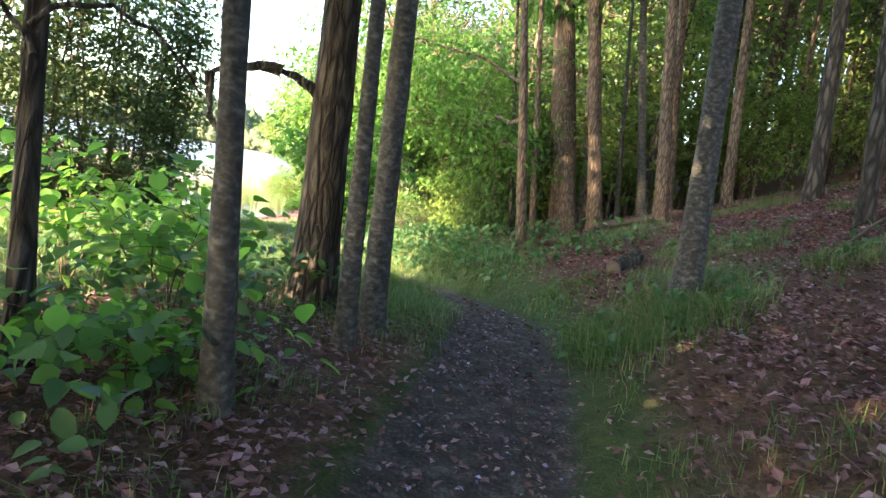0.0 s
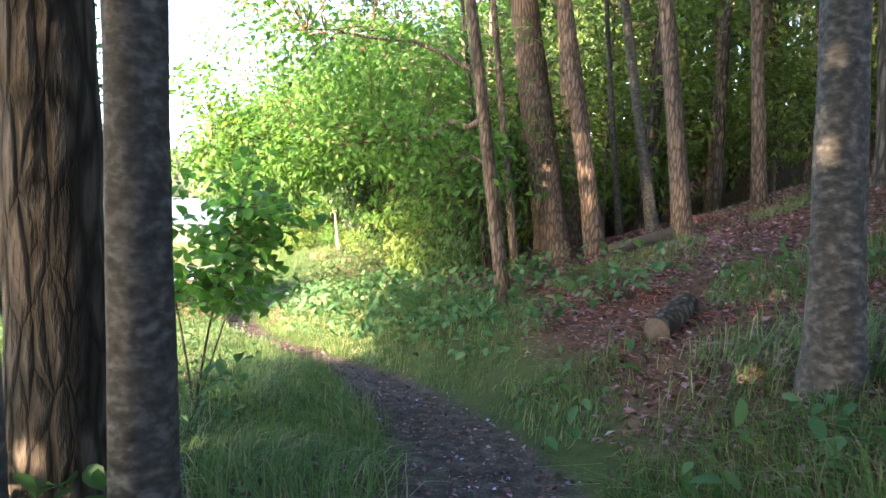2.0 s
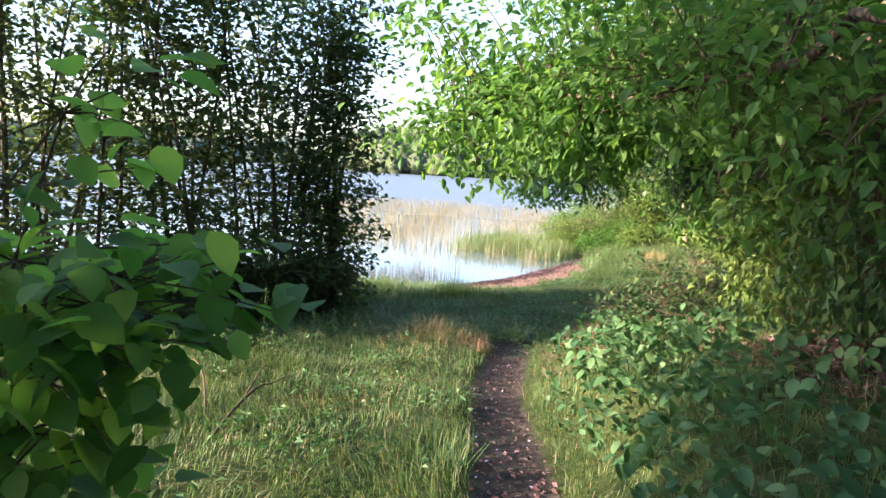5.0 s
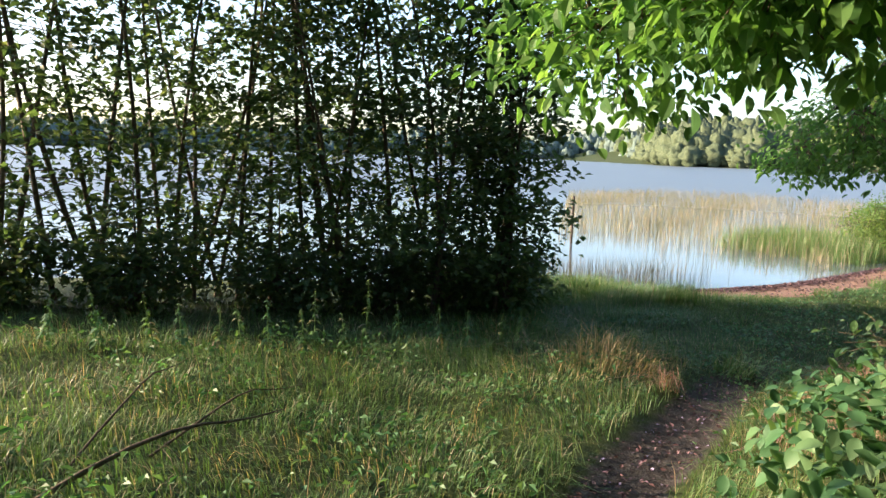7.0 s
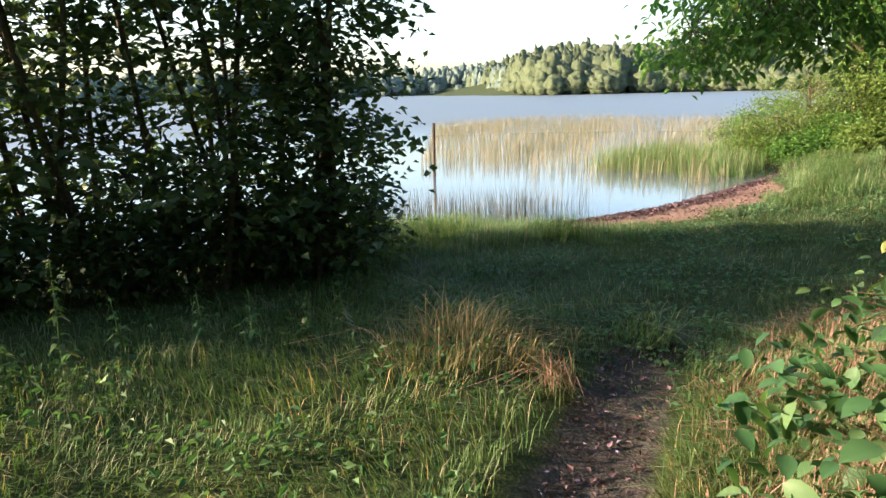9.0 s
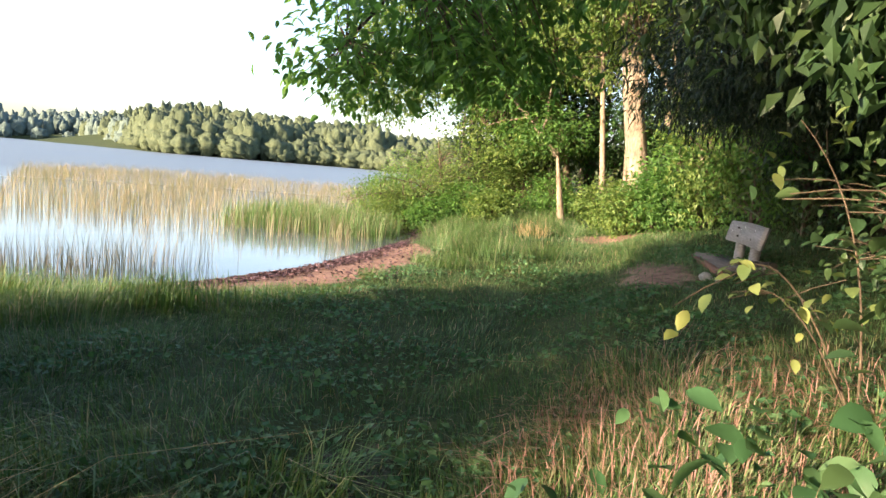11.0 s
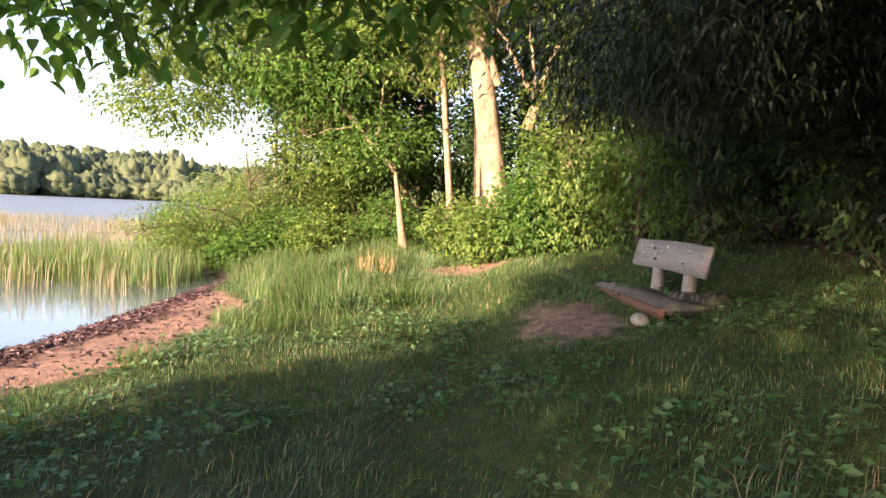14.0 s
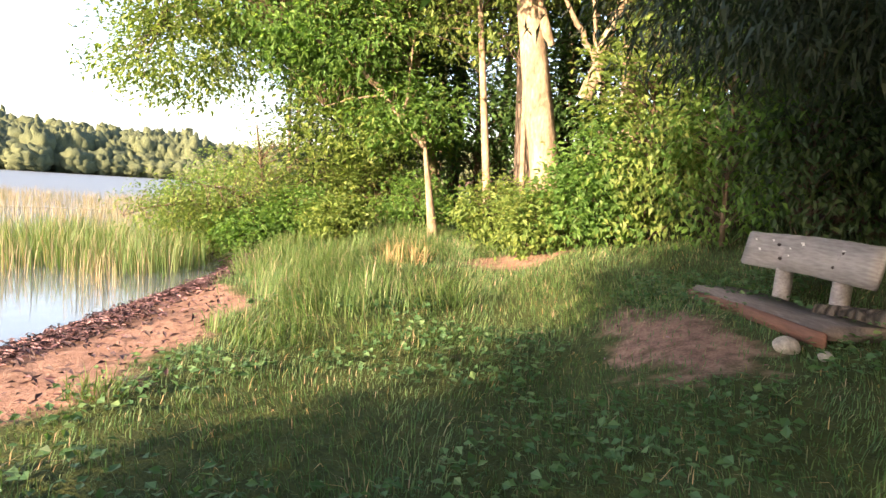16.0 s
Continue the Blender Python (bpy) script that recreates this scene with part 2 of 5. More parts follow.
def water_material():
    m = bpy.data.materials.new("lake_water")
    m.use_nodes = True
    n, l = m.node_tree.nodes, m.node_tree.links
    p = n["Principled BSDF"]
    p.inputs["Base Color"].default_value = (0.1, 0.13, 0.155, 1)
    p.inputs["IOR"].default_value = 1.38
    p.inputs["Specular IOR Level"].default_value = 1.0
    co = n.new("ShaderNodeTexCoord")
    far = n.new("ShaderNodeVectorMath")
    far.operation = "DISTANCE"
    far.inputs[1].default_value = (-8, 14, LAKE)
    l.new(co.outputs["Object"], far.inputs[0])
    ruffle = n.new("ShaderNodeMapRange")
    for key, v in (("From Min", 6), ("From Max", 34), ("To Min", 0.07), ("To Max", 0.45)):
        ruffle.inputs[key].default_value = v
    l.new(far.outputs["Value"], ruffle.inputs["Value"])
    l.new(ruffle.outputs["Result"], p.inputs["Roughness"])
    mp = n.new("ShaderNodeMapping")
    mp.inputs["Scale"].default_value = (1.0, 0.45, 1.0)
    mp.inputs["Rotation"].default_value = (0, 0, radians(-25))
    l.new(co.outputs["Object"], mp.inputs["Vector"])
    a = n.new("ShaderNodeTexNoise")
    a.inputs["Scale"].default_value, a.inputs["Detail"].default_value = 2.2, 4
    l.new(mp.outputs["Vector"], a.inputs["Vector"])
    b = n.new("ShaderNodeBump")
    b.inputs["Strength"].default_value, b.inputs["Distance"].default_value = 0.2, 0.03
    l.new(a.outputs["Fac"], b.inputs["Height"])
    l.new(b.outputs["Normal"], p.inputs["Normal"])
    return m


GROUND_COVER, WATER = ground_material(), water_material()


# ground: path line, shore line and heights
PATH_Y = [-60, -11, -8, -6, -4, -3, -1, 0.1, 1.9, 3.0, 4.5, 6, 8, 12, 14, 17, 22, 30, 60]
PATH_X = [0.2, 0.15, 0.3, 0.6, 0.75, 0.58, -0.1, -0.78, -1.7, -2.3, -2.85, -3.4, -3.6, -3.1, -3, -3, -3, -3, -3]
PATH_Z = [0.7, 0.5, 0.6, 0.62, 0.58, 0.48, 0.3, 0.18, -0.08, -0.2, -0.36, -0.46, -0.52, -0.42, -0.3, -0.1, 0.15, 0.4, 0.8]
SHORE_Y = [-900, -200, -60, -30, -10, 0, 4, 8, 10, 11, 13, 18, 19.5, 22, 30, 50, 100, 160, 190, 330, 900]
SHORE_X = [-300, -80, -40, -26, -18, -14.5, -12, -9.2, -7.8, -7.15, -6.6, -6.4, -6.7, -7.8, -9.5, -14, -27, -46, -56, -112, -330]


def ease(a, b, v):
    k = np.clip((np.asarray(v, float) - a) / (np.asarray(b, float) - a), 0.0, 1.0)
    return k * k * (3 - 2 * k)


def ground_of(x, y):
    """Heights of the ground at arrays of places."""
    x, y = np.asarray(x, float), np.asarray(y, float)
    px, h = np.interp(y, PATH_Y, PATH_X), np.interp(y, PATH_Y, PATH_Z)
    sx = np.interp(y, SHORE_Y, SHORE_X)
    d = x - px
    dp = np.maximum(d, 0)
    steep = np.interp(y, [-2, 3, 7, 10], [0.4, 0.36, 0.2, 0.19])
    right = h + ease(0.3, 1.4, dp) * steep * 30 * (1 - np.exp(-dp / 30))
    right = right + 0.1 * np.clip(x - 4.0, 0, 20)
    right = right + 0.2 * np.maximum(x - 3.0, 0) * ease(3, 9, y) * ease(80, 40, x)
    k = np.clip(d / np.minimum(sx - px, -0.5), 0, 1)
    left = np.maximum(h + (LAKE - h) * (0.55 * k * k + 0.45 * k ** 4), LAKE + 0.03 * np.maximum(x - sx, 0))
    bed = LAKE - np.minimum(2.0, 0.12 * np.maximum(sx - x, 0))
    z = np.where(d >= 0, right, np.where(x > sx, left, bed))
    far = np.hypot(x, y)
    turn = np.degrees(np.arctan2(-x, y))
    reach = 258 + 230 * ease(35, 42, turn) + 5 * np.sin(0.35 * turn)
    shore = LAKE - 2 + (3.2 + 9 * ease(5, 110, far - reach)) * ease(-6, 8, far - reach)
    z = np.where((far > 200) & (x < sx), shore, z)
    wave = 0.03 * np.sin(1.7 * x + 0.6 * y) * np.sin(1.3 * y - 0.5 * x) + 0.015 * np.sin(4.1 * x + 1.1) * np.sin(3.7 * y)
    return z + wave * ease(0.2, 1.2, np.abs(d)) * ease(0.5, 2.0, x - sx)


def ground(x, y):
    return float(ground_of(x, y))


# ---- builders ----
def mesh_of(name, verts, quads=None, tris=None, smooth=False):
    """A mesh from arrays of corners."""
    verts = np.asarray(verts, np.float32).reshape(-1, 3)
    quads = np.zeros((0, 4), int) if quads is None else np.asarray(quads, int).reshape(-1, 4)
    tris = np.zeros((0, 3), int) if tris is None else np.asarray(tris, int).reshape(-1, 3)
    me = bpy.data.meshes.new(name)
    me.vertices.add(len(verts))
    me.vertices.foreach_set("co", verts.ravel())
    loops = np.concatenate([quads.ravel(), tris.ravel()]).astype(np.int32)
    me.loops.add(len(loops))
    me.loops.foreach_set("vertex_index", loops)
    total = len(quads) + len(tris)
    me.polygons.add(total)
    starts = np.concatenate([np.arange(len(quads)) * 4, 4 * len(quads) + np.arange(len(tris)) * 3]).astype(np.int32)
    me.polygons.foreach_set("loop_start", starts)
    me.polygons.foreach_set("use_smooth", np.full(total, smooth))
    me.update(calc_edges=True)
    me.validate()
    return me


def part(name, me, material, parent=None, label="", at=(0, 0, 0)):
    if isinstance(me, bmesh.types.BMesh):
        bm, me = me, bpy.data.meshes.new(name)
        bm.to_mesh(me)
        bm.free()
    if material and not me.materials:
        me.materials.append(material)
    ob = new(name, me)
    ob.location = at
    ob.parent = parent
    return tagged(ob, label)


def thing(name, at, label, category, group="", kind=""):
    ob = new(name)
    ob.location = at
    ob.empty_display_size = 0.2
    return tagged(ob, label, category, group, kind)


def unit(v):
    return v / (np.linalg.norm(v, axis=-1, keepdims=True) + 1e-9)


def tube(points, radii, sides=8, rough=0.0, rng=None, cap=True):
    """A tapering stem through points: corners and quads."""
    pts, radii = np.asarray(points, float), np.asarray(radii, float)
    d = unit(np.gradient(pts, axis=0))
    ref = np.array([0.31, 0.95, 0.05])
    a = unit(np.cross(d, ref))
    b = np.cross(d, a)
    ang = np.linspace(0, 2 * np.pi, sides, endpoint=False)
    rad = radii[:, None] * np.ones(sides)
    if rough and rng is not None:
        ph = rng.uniform(0, 6.28, 6)
        t = np.arange(len(pts))[:, None]
        rad = rad * (1 + rough * (np.sin(2 * ang + ph[0] + 0.17 * t) + 0.7 * np.sin(3 * ang + ph[1] - 0.23 * t) + 0.5 * np.sin(0.9 * t + ph[2])) * 0.5 + rough * 0.35 * rng.normal(size=rad.shape))
    v = pts[:, None] + rad[..., None] * (np.cos(ang)[None, :, None] * a[:, None] + np.sin(ang)[None, :, None] * b[:, None])
    k, s = len(pts), sides
    i = np.arange(k - 1)[:, None] * s + np.arange(s)[None]
    j = np.arange(k - 1)[:, None] * s + (np.arange(s)[None] + 1) % s
    q = np.stack([i, j, j + s, i + s], -1).reshape(-1, 4)
    return v.reshape(-1, 3), q


def joined(pieces):
    vs, qs, n = [], [], 0
    for v, q in pieces:
        vs.append(v)
        qs.append(q + n)
        n += len(v)
    return np.concatenate(vs), np.concatenate(qs)


def bend(a, b, sag, k=7, side=(0, 0, 0)):
    """A curved line from a to b that rises or sags in the middle."""
    t = np.linspace(0, 1, k)[:, None]
    a, b = np.asarray(a, float), np.asarray(b, float)
    return a + (b - a) * t + (np.array([0, 0, sag]) + np.asarray(side, float)) * (4 * t * (1 - t))


def leaves(c, axis, up, size, ratio=0.55, fold=0.12, droop=0.2):
    """Small leaves, four corners each."""
    axis, side = unit(axis), unit(np.cross(up, axis))
    up = np.cross(axis, side)
    s = size[:, None]
    base, tip = c - axis * s * 0.5, c + axis * s * 0.5 - up * s * droop
    l = c - axis * s * 0.06 + side * s * ratio * 0.5 + up * s * fold
    r = c - axis * s * 0.06 - side * s * ratio * 0.5 + up * s * fold
    v = np.stack([base, r, tip, l], 1).reshape(-1, 3)
    return v, np.arange(len(c) * 4).reshape(-1, 4)


def broad_leaves(c, axis, up, size, ratio=0.8, droop=0.25):
    """Larger leaves with a midrib and rounded sides."""
    axis, side = unit(axis), unit(np.cross(up, axis))
    up = np.cross(axis, side)
    s = size[:, None]
    rows = []
    for t, w in ((-0.5, 0.05), (-0.32, 0.72), (-0.05, 1.0), (0.25, 0.72), (0.5, 0.03)):
        m = c + axis * s * t - up * s * droop * (t + 0.5) ** 2
        rows.append(np.stack([m + side * s * ratio * w * 0.5 + up * s * 0.1 * w, m, m - side * s * ratio * w * 0.5 + up * s * 0.1 * w], 1))
    v = np.stack(rows, 1).reshape(-1, 3)
    o = np.arange(len(c))[:, None] * 15
    q = [o + np.array([[3 * i + j + 1, 3 * i + j, 3 * i + j + 3, 3 * i + j + 4]]) for i in range(4) for j in range(2)]
    return v, np.concatenate(q)


def spray(rng, centres, per, spread, size, out=None, flat=0.35, broad=False, ratio=0.55, hang=0.3):
    """Leaves scattered round twig ends."""
    n = len(centres) * per
    c = np.repeat(centres, per, axis=0) + rng.normal(size=(n, 3)) * np.asarray(spread)
    ax = rng.normal(size=(n, 3)) * [1, 1, 0.35] - [0, 0, hang]
    if out is not None:
        ax = ax + np.repeat(out, per, axis=0) * 0.8
    up = rng.normal(size=(n, 3)) * flat + [0, 0, 1]
    s = size * rng.uniform(0.6, 1.25, n)
    return (broad_leaves if broad else leaves)(c, ax, up, s, ratio)


def blades(rng, x, y, height, width, lean=0.35, z=None):
    """Grass blades that stand on the ground and bend over."""
    n = len(x)
    z = ground_of(x, y) - 0.01 if z is None else z
    base = np.stack([x, y, z], 1)
    ang = 2.6 * np.sin(1.7 * x + 0.8 * y) + 2.1 * np.sin(1.1 * y - 1.9 * x + 1) + rng.normal(size=n) * 0.9
    d = np.stack([np.cos(ang), np.sin(ang), np.zeros(n)], 1)
    side = np.stack([-np.sin(ang), np.cos(ang), np.zeros(n)], 1)
    h, w = height[:, None], (np.ones(n) * width)[:, None]
    le = (np.abs(rng.normal(size=n)) * lean + 0.05)[:, None]
    up = np.array([0, 0, 1.0])
    mid = base + up * h * 0.6 + d * h * le * 0.4
    tip = base + up * h * np.sqrt(np.maximum(1 - 0.6 * le ** 2, 0.25)) + d * h * le * 1.25
    v = np.stack([base - side * w * 0.5, base + side * w * 0.5, mid + side * w * 0.4, mid - side * w * 0.4, tip], 1).reshape(-1, 3)
    o = np.arange(n)[:, None] * 5
    return v, o + [[0, 1, 2, 3]], o + [[3, 2, 4]]


def scatter(rng, n, box, keep):
    x, y = rng.uniform(box[0], box[1], n), rng.uniform(box[2], box[3], n)
    k = rng.uniform(size=n) < keep(x, y)
    return x[k], y[k]


def patchy(x, y, s=1.0, seed=0.0):
    return 0.5 + 0.25 * (np.sin(1.9 * x * s + 0.7 * y * s + seed) + np.sin(2.3 * y * s - 0.9 * x * s + 2 * seed)) * 1.0


def path_gap(x, y):
    """Distance from the middle of the trodden path."""
    return np.abs(x - np.interp(y, PATH_Y, PATH_X))


def shore_gap(x, y):
    return x - np.interp(y, SHORE_Y, SHORE_X)


def path_mask(x, y):
    half = np.interp(y, [-11, -6, -2, 0, 3, 6], [0.5, 0.52, 0.45, 0.34, 0.3, 0.3])
    return (1 - ease(0.6, 1.25, path_gap(x, y) / half)) * (1 - 0.75 * ease(4.8, 7.5, y))


def litter_mask(x, y):
    d = x - np.interp(y, PATH_Y, PATH_X)
    lo = np.interp(y, [-3.5, -1.5, 0.5], [0.5, 0.9, 1.9])
    return ease(lo, lo + 0.8, d) * (1 - ease(2.5, 5.5, y) * (1 - ease(0.5, 2.5, x))) + 0.8 * ease(-0.3, -0.8, d) * ease(-3.5, -5.5, y) * ease(-3.2, -1.4, x)


def beach_width(y):
    return np.interp(y, [9.7, 11, 12.8, 14.2, 15.2, 17, 18.5], [1.3, 1.95, 1.85, 1.5, 1.05, 0.6, 0.35])


def sand_mask(x, y):
    s = shore_gap(x, y)
    w = beach_width(y)
    beach = ease(-1.5, -0.3, s) * ease(w + 0.3, w - 0.35, s + 0.14 * np.sin(2.1 * y) + 0.1 * np.sin(5.3 * y)) * ease(9.6, 10.6, y) * ease(18.9, 17.2, y)
    rag = 0.22 * np.sin(5.1 * x + 2 * np.sin(3.3 * y)) * np.sin(4.7 * y) + 0.15 * np.sin(11 * x + 1) * np.sin(9 * y)
    bench = 0.72 * ease(1.3, 0.5, np.hypot((x + 1.72) / 0.5, (y - 12.1) / 0.95) + rag)
    far_patch = ease(1.3, 0.6, np.hypot((x + 2.1) / 0.8, (y - 16.3) / 0.6)) * 0.8
    return np.maximum(np.maximum(beach, bench), far_patch)


# ---- ground, lake and far shore ----
def axis_lines(a, b, step, reach):
    mid = np.arange(a, b + 1e-6, step)
    grow = step * np.cumsum(1.16 ** np.arange(1, 60))
    lo, hi = a - grow, b + grow
    return np.concatenate([lo[(lo > -reach)][::-1], mid, hi[hi < reach]])


gx, gy = axis_lines(-9.5, 7.0, 0.11, 1400), axis_lines(-11.5, 20.5, 0.12, 1400)
XX, YY = np.meshgrid(gx, gy, indexing="ij")
fx, fy = XX.ravel(), YY.ravel()
rut = path_mask(fx, fy)
gz = ground_of(fx, fy) - 0.05 * rut + 0.012 * np.sin(9 * fx + 2 * np.sin(3 * fy)) * np.sin(8 * fy) * (np.hypot(fx, fy) < 40)
nx, ny = len(gx), len(gy)
ii = (np.arange(nx - 1)[:, None] * ny + np.arange(ny - 1)[None]).ravel()
me = mesh_of("ground", np.stack([fx, fy, gz], 1), np.stack([ii, ii + ny, ii + ny + 1, ii + 1], 1), smooth=True)
cover = me.color_attributes.new("cover", "FLOAT_COLOR", "POINT")
sg = shore_gap(fx, fy)
wrack = ease(1.15, 0.5, sg + 0.2 * np.sin(3.1 * fy)) * ease(-0.8, 0.1, sg) * ease(9, 10.5, fy) * ease(21, 19, fy)
cover.data.foreach_set("color", np.stack([rut, np.clip(litter_mask(fx, fy), 0, 1), sand_mask(fx, fy), wrack], 1).astype(np.float32).ravel())
tagged(part("ground", me, GROUND_COVER), "sloping ground of turf, leaf litter, trodden soil and sand", "ground", kind="structure")
me = mesh_of("water", [(-1400, -1400, LAKE), (200, -1400, LAKE), (200, 1400, LAKE), (-1400, 1400, LAKE)], [(0, 1, 2, 3)])
tagged(part("water", me, WATER), "calm pale lake water reflecting the sky", "water", kind="structure")


def hill_woods(name, label, turn0, turn1, count, depth, low, high, material, seed):
    rng = np.random.default_rng(seed)
    bm = bmesh.new()
    bmesh.ops.create_icosphere(bm, subdivisions=3, radius=1)
    bv = np.array([v.co[:] for v in bm.verts])
    bf = np.array([[v.index for v in f.verts] for f in bm.faces])
    bm.free()
    vs, fs = [], []
    for i in range(count):
        turn = rng.uniform(turn0, turn1)
        reach = 258 + 230 * float(ease(35, 42, turn)) + 5 * math.sin(0.35 * turn)
        r = reach + 3 + depth * rng.uniform() ** 1.4
        x, y = -math.sin(radians(turn)) * r, math.cos(radians(turn)) * r
        w, h = rng.uniform(2.4, 4.6), rng.uniform(low, high) * (0.55 if r - reach < 9 else 1)
        ph = rng.uniform(0, 6.28, 6)
        v = bv * (1 + 0.16 * np.sin(4 * bv[:, [0]] * 2 + ph[0]) * np.sin(5 * bv[:, [1]] + ph[1]) + 0.14 * np.sin(9 * bv[:, [2]] + ph[2] + 4 * bv[:, [0]]) + 0.09 * rng.normal(size=(len(bv), 1)))
        v = v * [w, w, h * 0.55] + [x, y, ground(x, y) + h * 0.45]
        fs.append(bf + i * len(bv))
        vs.append(v)
    me = mesh_of(name, np.concatenate(vs), tris=np.concatenate(fs), smooth=True)
    tagged(part(name, me, material), label, "woods", kind="stuff")


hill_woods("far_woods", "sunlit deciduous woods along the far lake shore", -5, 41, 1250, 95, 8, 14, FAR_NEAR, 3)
hill_woods("distant_woods", "distant shore woods with blue-green haze put into their colour", 38, 110, 600, 80, 10, 16, FAR_BLUE, 4)


# ---- trees ----
def trunk_line(base, lean, height, rng, wobble=0.03, k=26):
    t = np.linspace(0, 1, k)
    ph = rng.uniform(0, 6.28, 4)
    x = lean[0] * height * t + wobble * height * 0.12 * (np.sin(3.1 * t + ph[0]) - np.sin(ph[0]))
    y = lean[1] * height * t + wobble * height * 0.12 * (np.sin(2.7 * t + ph[1]) - np.sin(ph[1]))
    return np.stack([x, y, height * t - 0.12], 1)


def ball_points(rng, n, centre, radii, hollow=0.35):
    v = unit(rng.normal(size=(n, 3))) * (hollow + (1 - hollow) * rng.uniform(size=(n, 1)) ** 0.6)
    return np.asarray(centre) + v * np.asarray(radii)


def tree(name, label, base, lean, height, r0, bark, seed, crown=(), leaf=None, size=0.09, per=40, spread=(0.28, 0.28, 0.12), limbs=(), flare=1.5, sides=14,
         category="tree", group="", hang=0.3, broad=False, ratio=0.55, twig=0.012, rough=0.08, hollow=0.35, wobble=0.03):
    """A tree at its base: a tapering trunk, limbs given by their two ends and thickness, and leaf clumps in rounded masses (all relative to the base)."""
    rng = np.random.default_rng(seed)
    x, y = base
    root = thing(name, (x, y, ground(x, y)), label, category, group)
    line = trunk_line(base, lean, height, rng, wobble, 40 if sides > 16 else 22)
    t = np.linspace(0, 1, len(line))
    rad = r0 * (1 - 0.72 * t) * (1 + (flare - 1) * np.exp(-t * height / 0.22))
    v, q = tube(line, rad, sides, rough, rng)
    part("trunk", mesh_of("trunk", v, q, smooth=True), bark, root)
    for a, b, r, sag in limbs:
        a = np.asarray(a, float)
        pts = bend(a, b, sag, 10)
        pts[1:-1] += rng.normal(size=(8, 3)) * 0.03 * np.linalg.norm(pts[-1] - pts[0]) * 0.5
        part("limb", mesh_of("limb", *tube(pts, np.linspace(r, r * 0.35, 10), 9, 0.08, rng), smooth=True), bark, root)
    if crown:
        cs = [ball_points(rng, n, c, r, hollow) for c, r, n in crown]
        home = np.concatenate([np.repeat(np.asarray(c, float)[None], n, 0) for c, r, n in crown])
        cs = np.concatenate(cs)
        twigs = []
        anchors = [line[:, :]] + [bend(a, b, sag, 10) for a, b, r, sag in limbs]
        anchors = np.concatenate(anchors)
        for c in cs[:: max(1, len(cs) // 260)]:
            d = np.linalg.norm((anchors - c) * [1, 1, 0.8] + [0, 0, 0.25], axis=1)
            a = anchors[np.argmin(d)]
            far = np.linalg.norm(c - a)
            if far < 4.5:
                pts = bend(a, c, 0.06 * far, 5, rng.normal(size=3) * 0.06 * far)
                twigs.append(tube(pts, np.linspace(twig * (0.5 + 0.3 * far), twig * 0.3, 5), 5))
        if twigs:
            tagged(part("twig_work", mesh_of("twig_work", *joined(twigs), smooth=True), TWIG, root), kind="stuff")
        v, q = spray(rng, cs, per, spread, size, unit(cs - home), 0.35, broad, ratio, hang)
        part("crown", mesh_of("crown", v, q), leaf, root)
    return root


def high_crown(h, w, n):
    return [((0, 0, h), (w, w, w * 0.8), n)]


tree("oak_tree", "thick dark oak with ridged bark and a bent limb", (-0.93, -4.8), (-0.06, 0.0), 9, 0.185, BARK_OAK, 11,
     crown=[((-1.2, 0.0, 8.2), (3.4, 3.2, 1.8), 190)], leaf=LEAF_FRESH, size=0.2, per=28, spread=(0.5, 0.5, 0.3), sides=40, flare=1.35, rough=0.07,
     limbs=[((-0.1, -0.02, 1.56), (-0.5, -0.16, 1.8), 0.062, 0.05), ((-0.5, -0.16, 1.8), (-1.0, -0.3, 1.68), 0.05, 0.05), ((-1.0, -0.3, 1.68), (-0.95, -0.35, 1.36), 0.042, -0.02),
            ((-0.95, -0.35, 1.36), (-0.62, -0.5, 1.1), 0.03, -0.03), ((-0.16, -0.05, 1.28), (-0.24, -0.08, 1.32), 0.07, 0.0)])
tree("slender_tree", "slender dark-barked tree with a small snag, grassy foot", (-0.77, -7.45), (-0.1, 0.02), 7, 0.072, BARK_GREY, 12, high_crown(6.8, 2.6, 190), LEAF_FRESH, 0.14, 30, (0.35, 0.35, 0.2),
     limbs=[((-0.06, 0.0, 0.95), (-0.2, 0.02, 1.02), 0.012, 0.0)], sides=24, group="slender trees by the path", rough=0.1)
tree("slender_tree", "slender mottled grey tree close beside the oak", (-0.44, -6.0), (-0.085, 0.02), 7, 0.064, BARK_GREY, 13, high_crown(7.0, 2.6, 190), LEAF_FRESH, 0.16, 30, (0.35, 0.35, 0.2), sides=24,
     group="slender trees by the path", rough=0.11)
tree("slender_tree", "slender grey tree with smooth patchy bark beside the oak", (-0.34, -5.45), (-0.07, 0.02), 8, 0.098, BARK_GREY, 14, high_crown(7.8, 3.0, 220), LEAF_FRESH, 0.16, 30, (0.4, 0.4, 0.2), sides=28,
     group="slender trees by the path", rough=0.08)
tree("slender_tree", "thin dark tree among leafy undergrowth", (-1.74, -7.35), (-0.085, 0.03), 6, 0.06, BARK_OAK, 15, high_crown(5.4, 1.6, 40), LEAF_FRESH, 0.14, 30, (0.35, 0.35, 0.2),
     limbs=[((-0.13, 0, 1.52), (0.62, 0.1, 1.35), 0.016, 0.22), ((-0.1, 0, 1.4), (-0.5, 0.0, 1.75), 0.014, 0.05), ((0.1, 0.05, 1.7), (0.45, 0.3, 1.75), 0.01, 0.05)], sides=22, group="slender trees by the path")
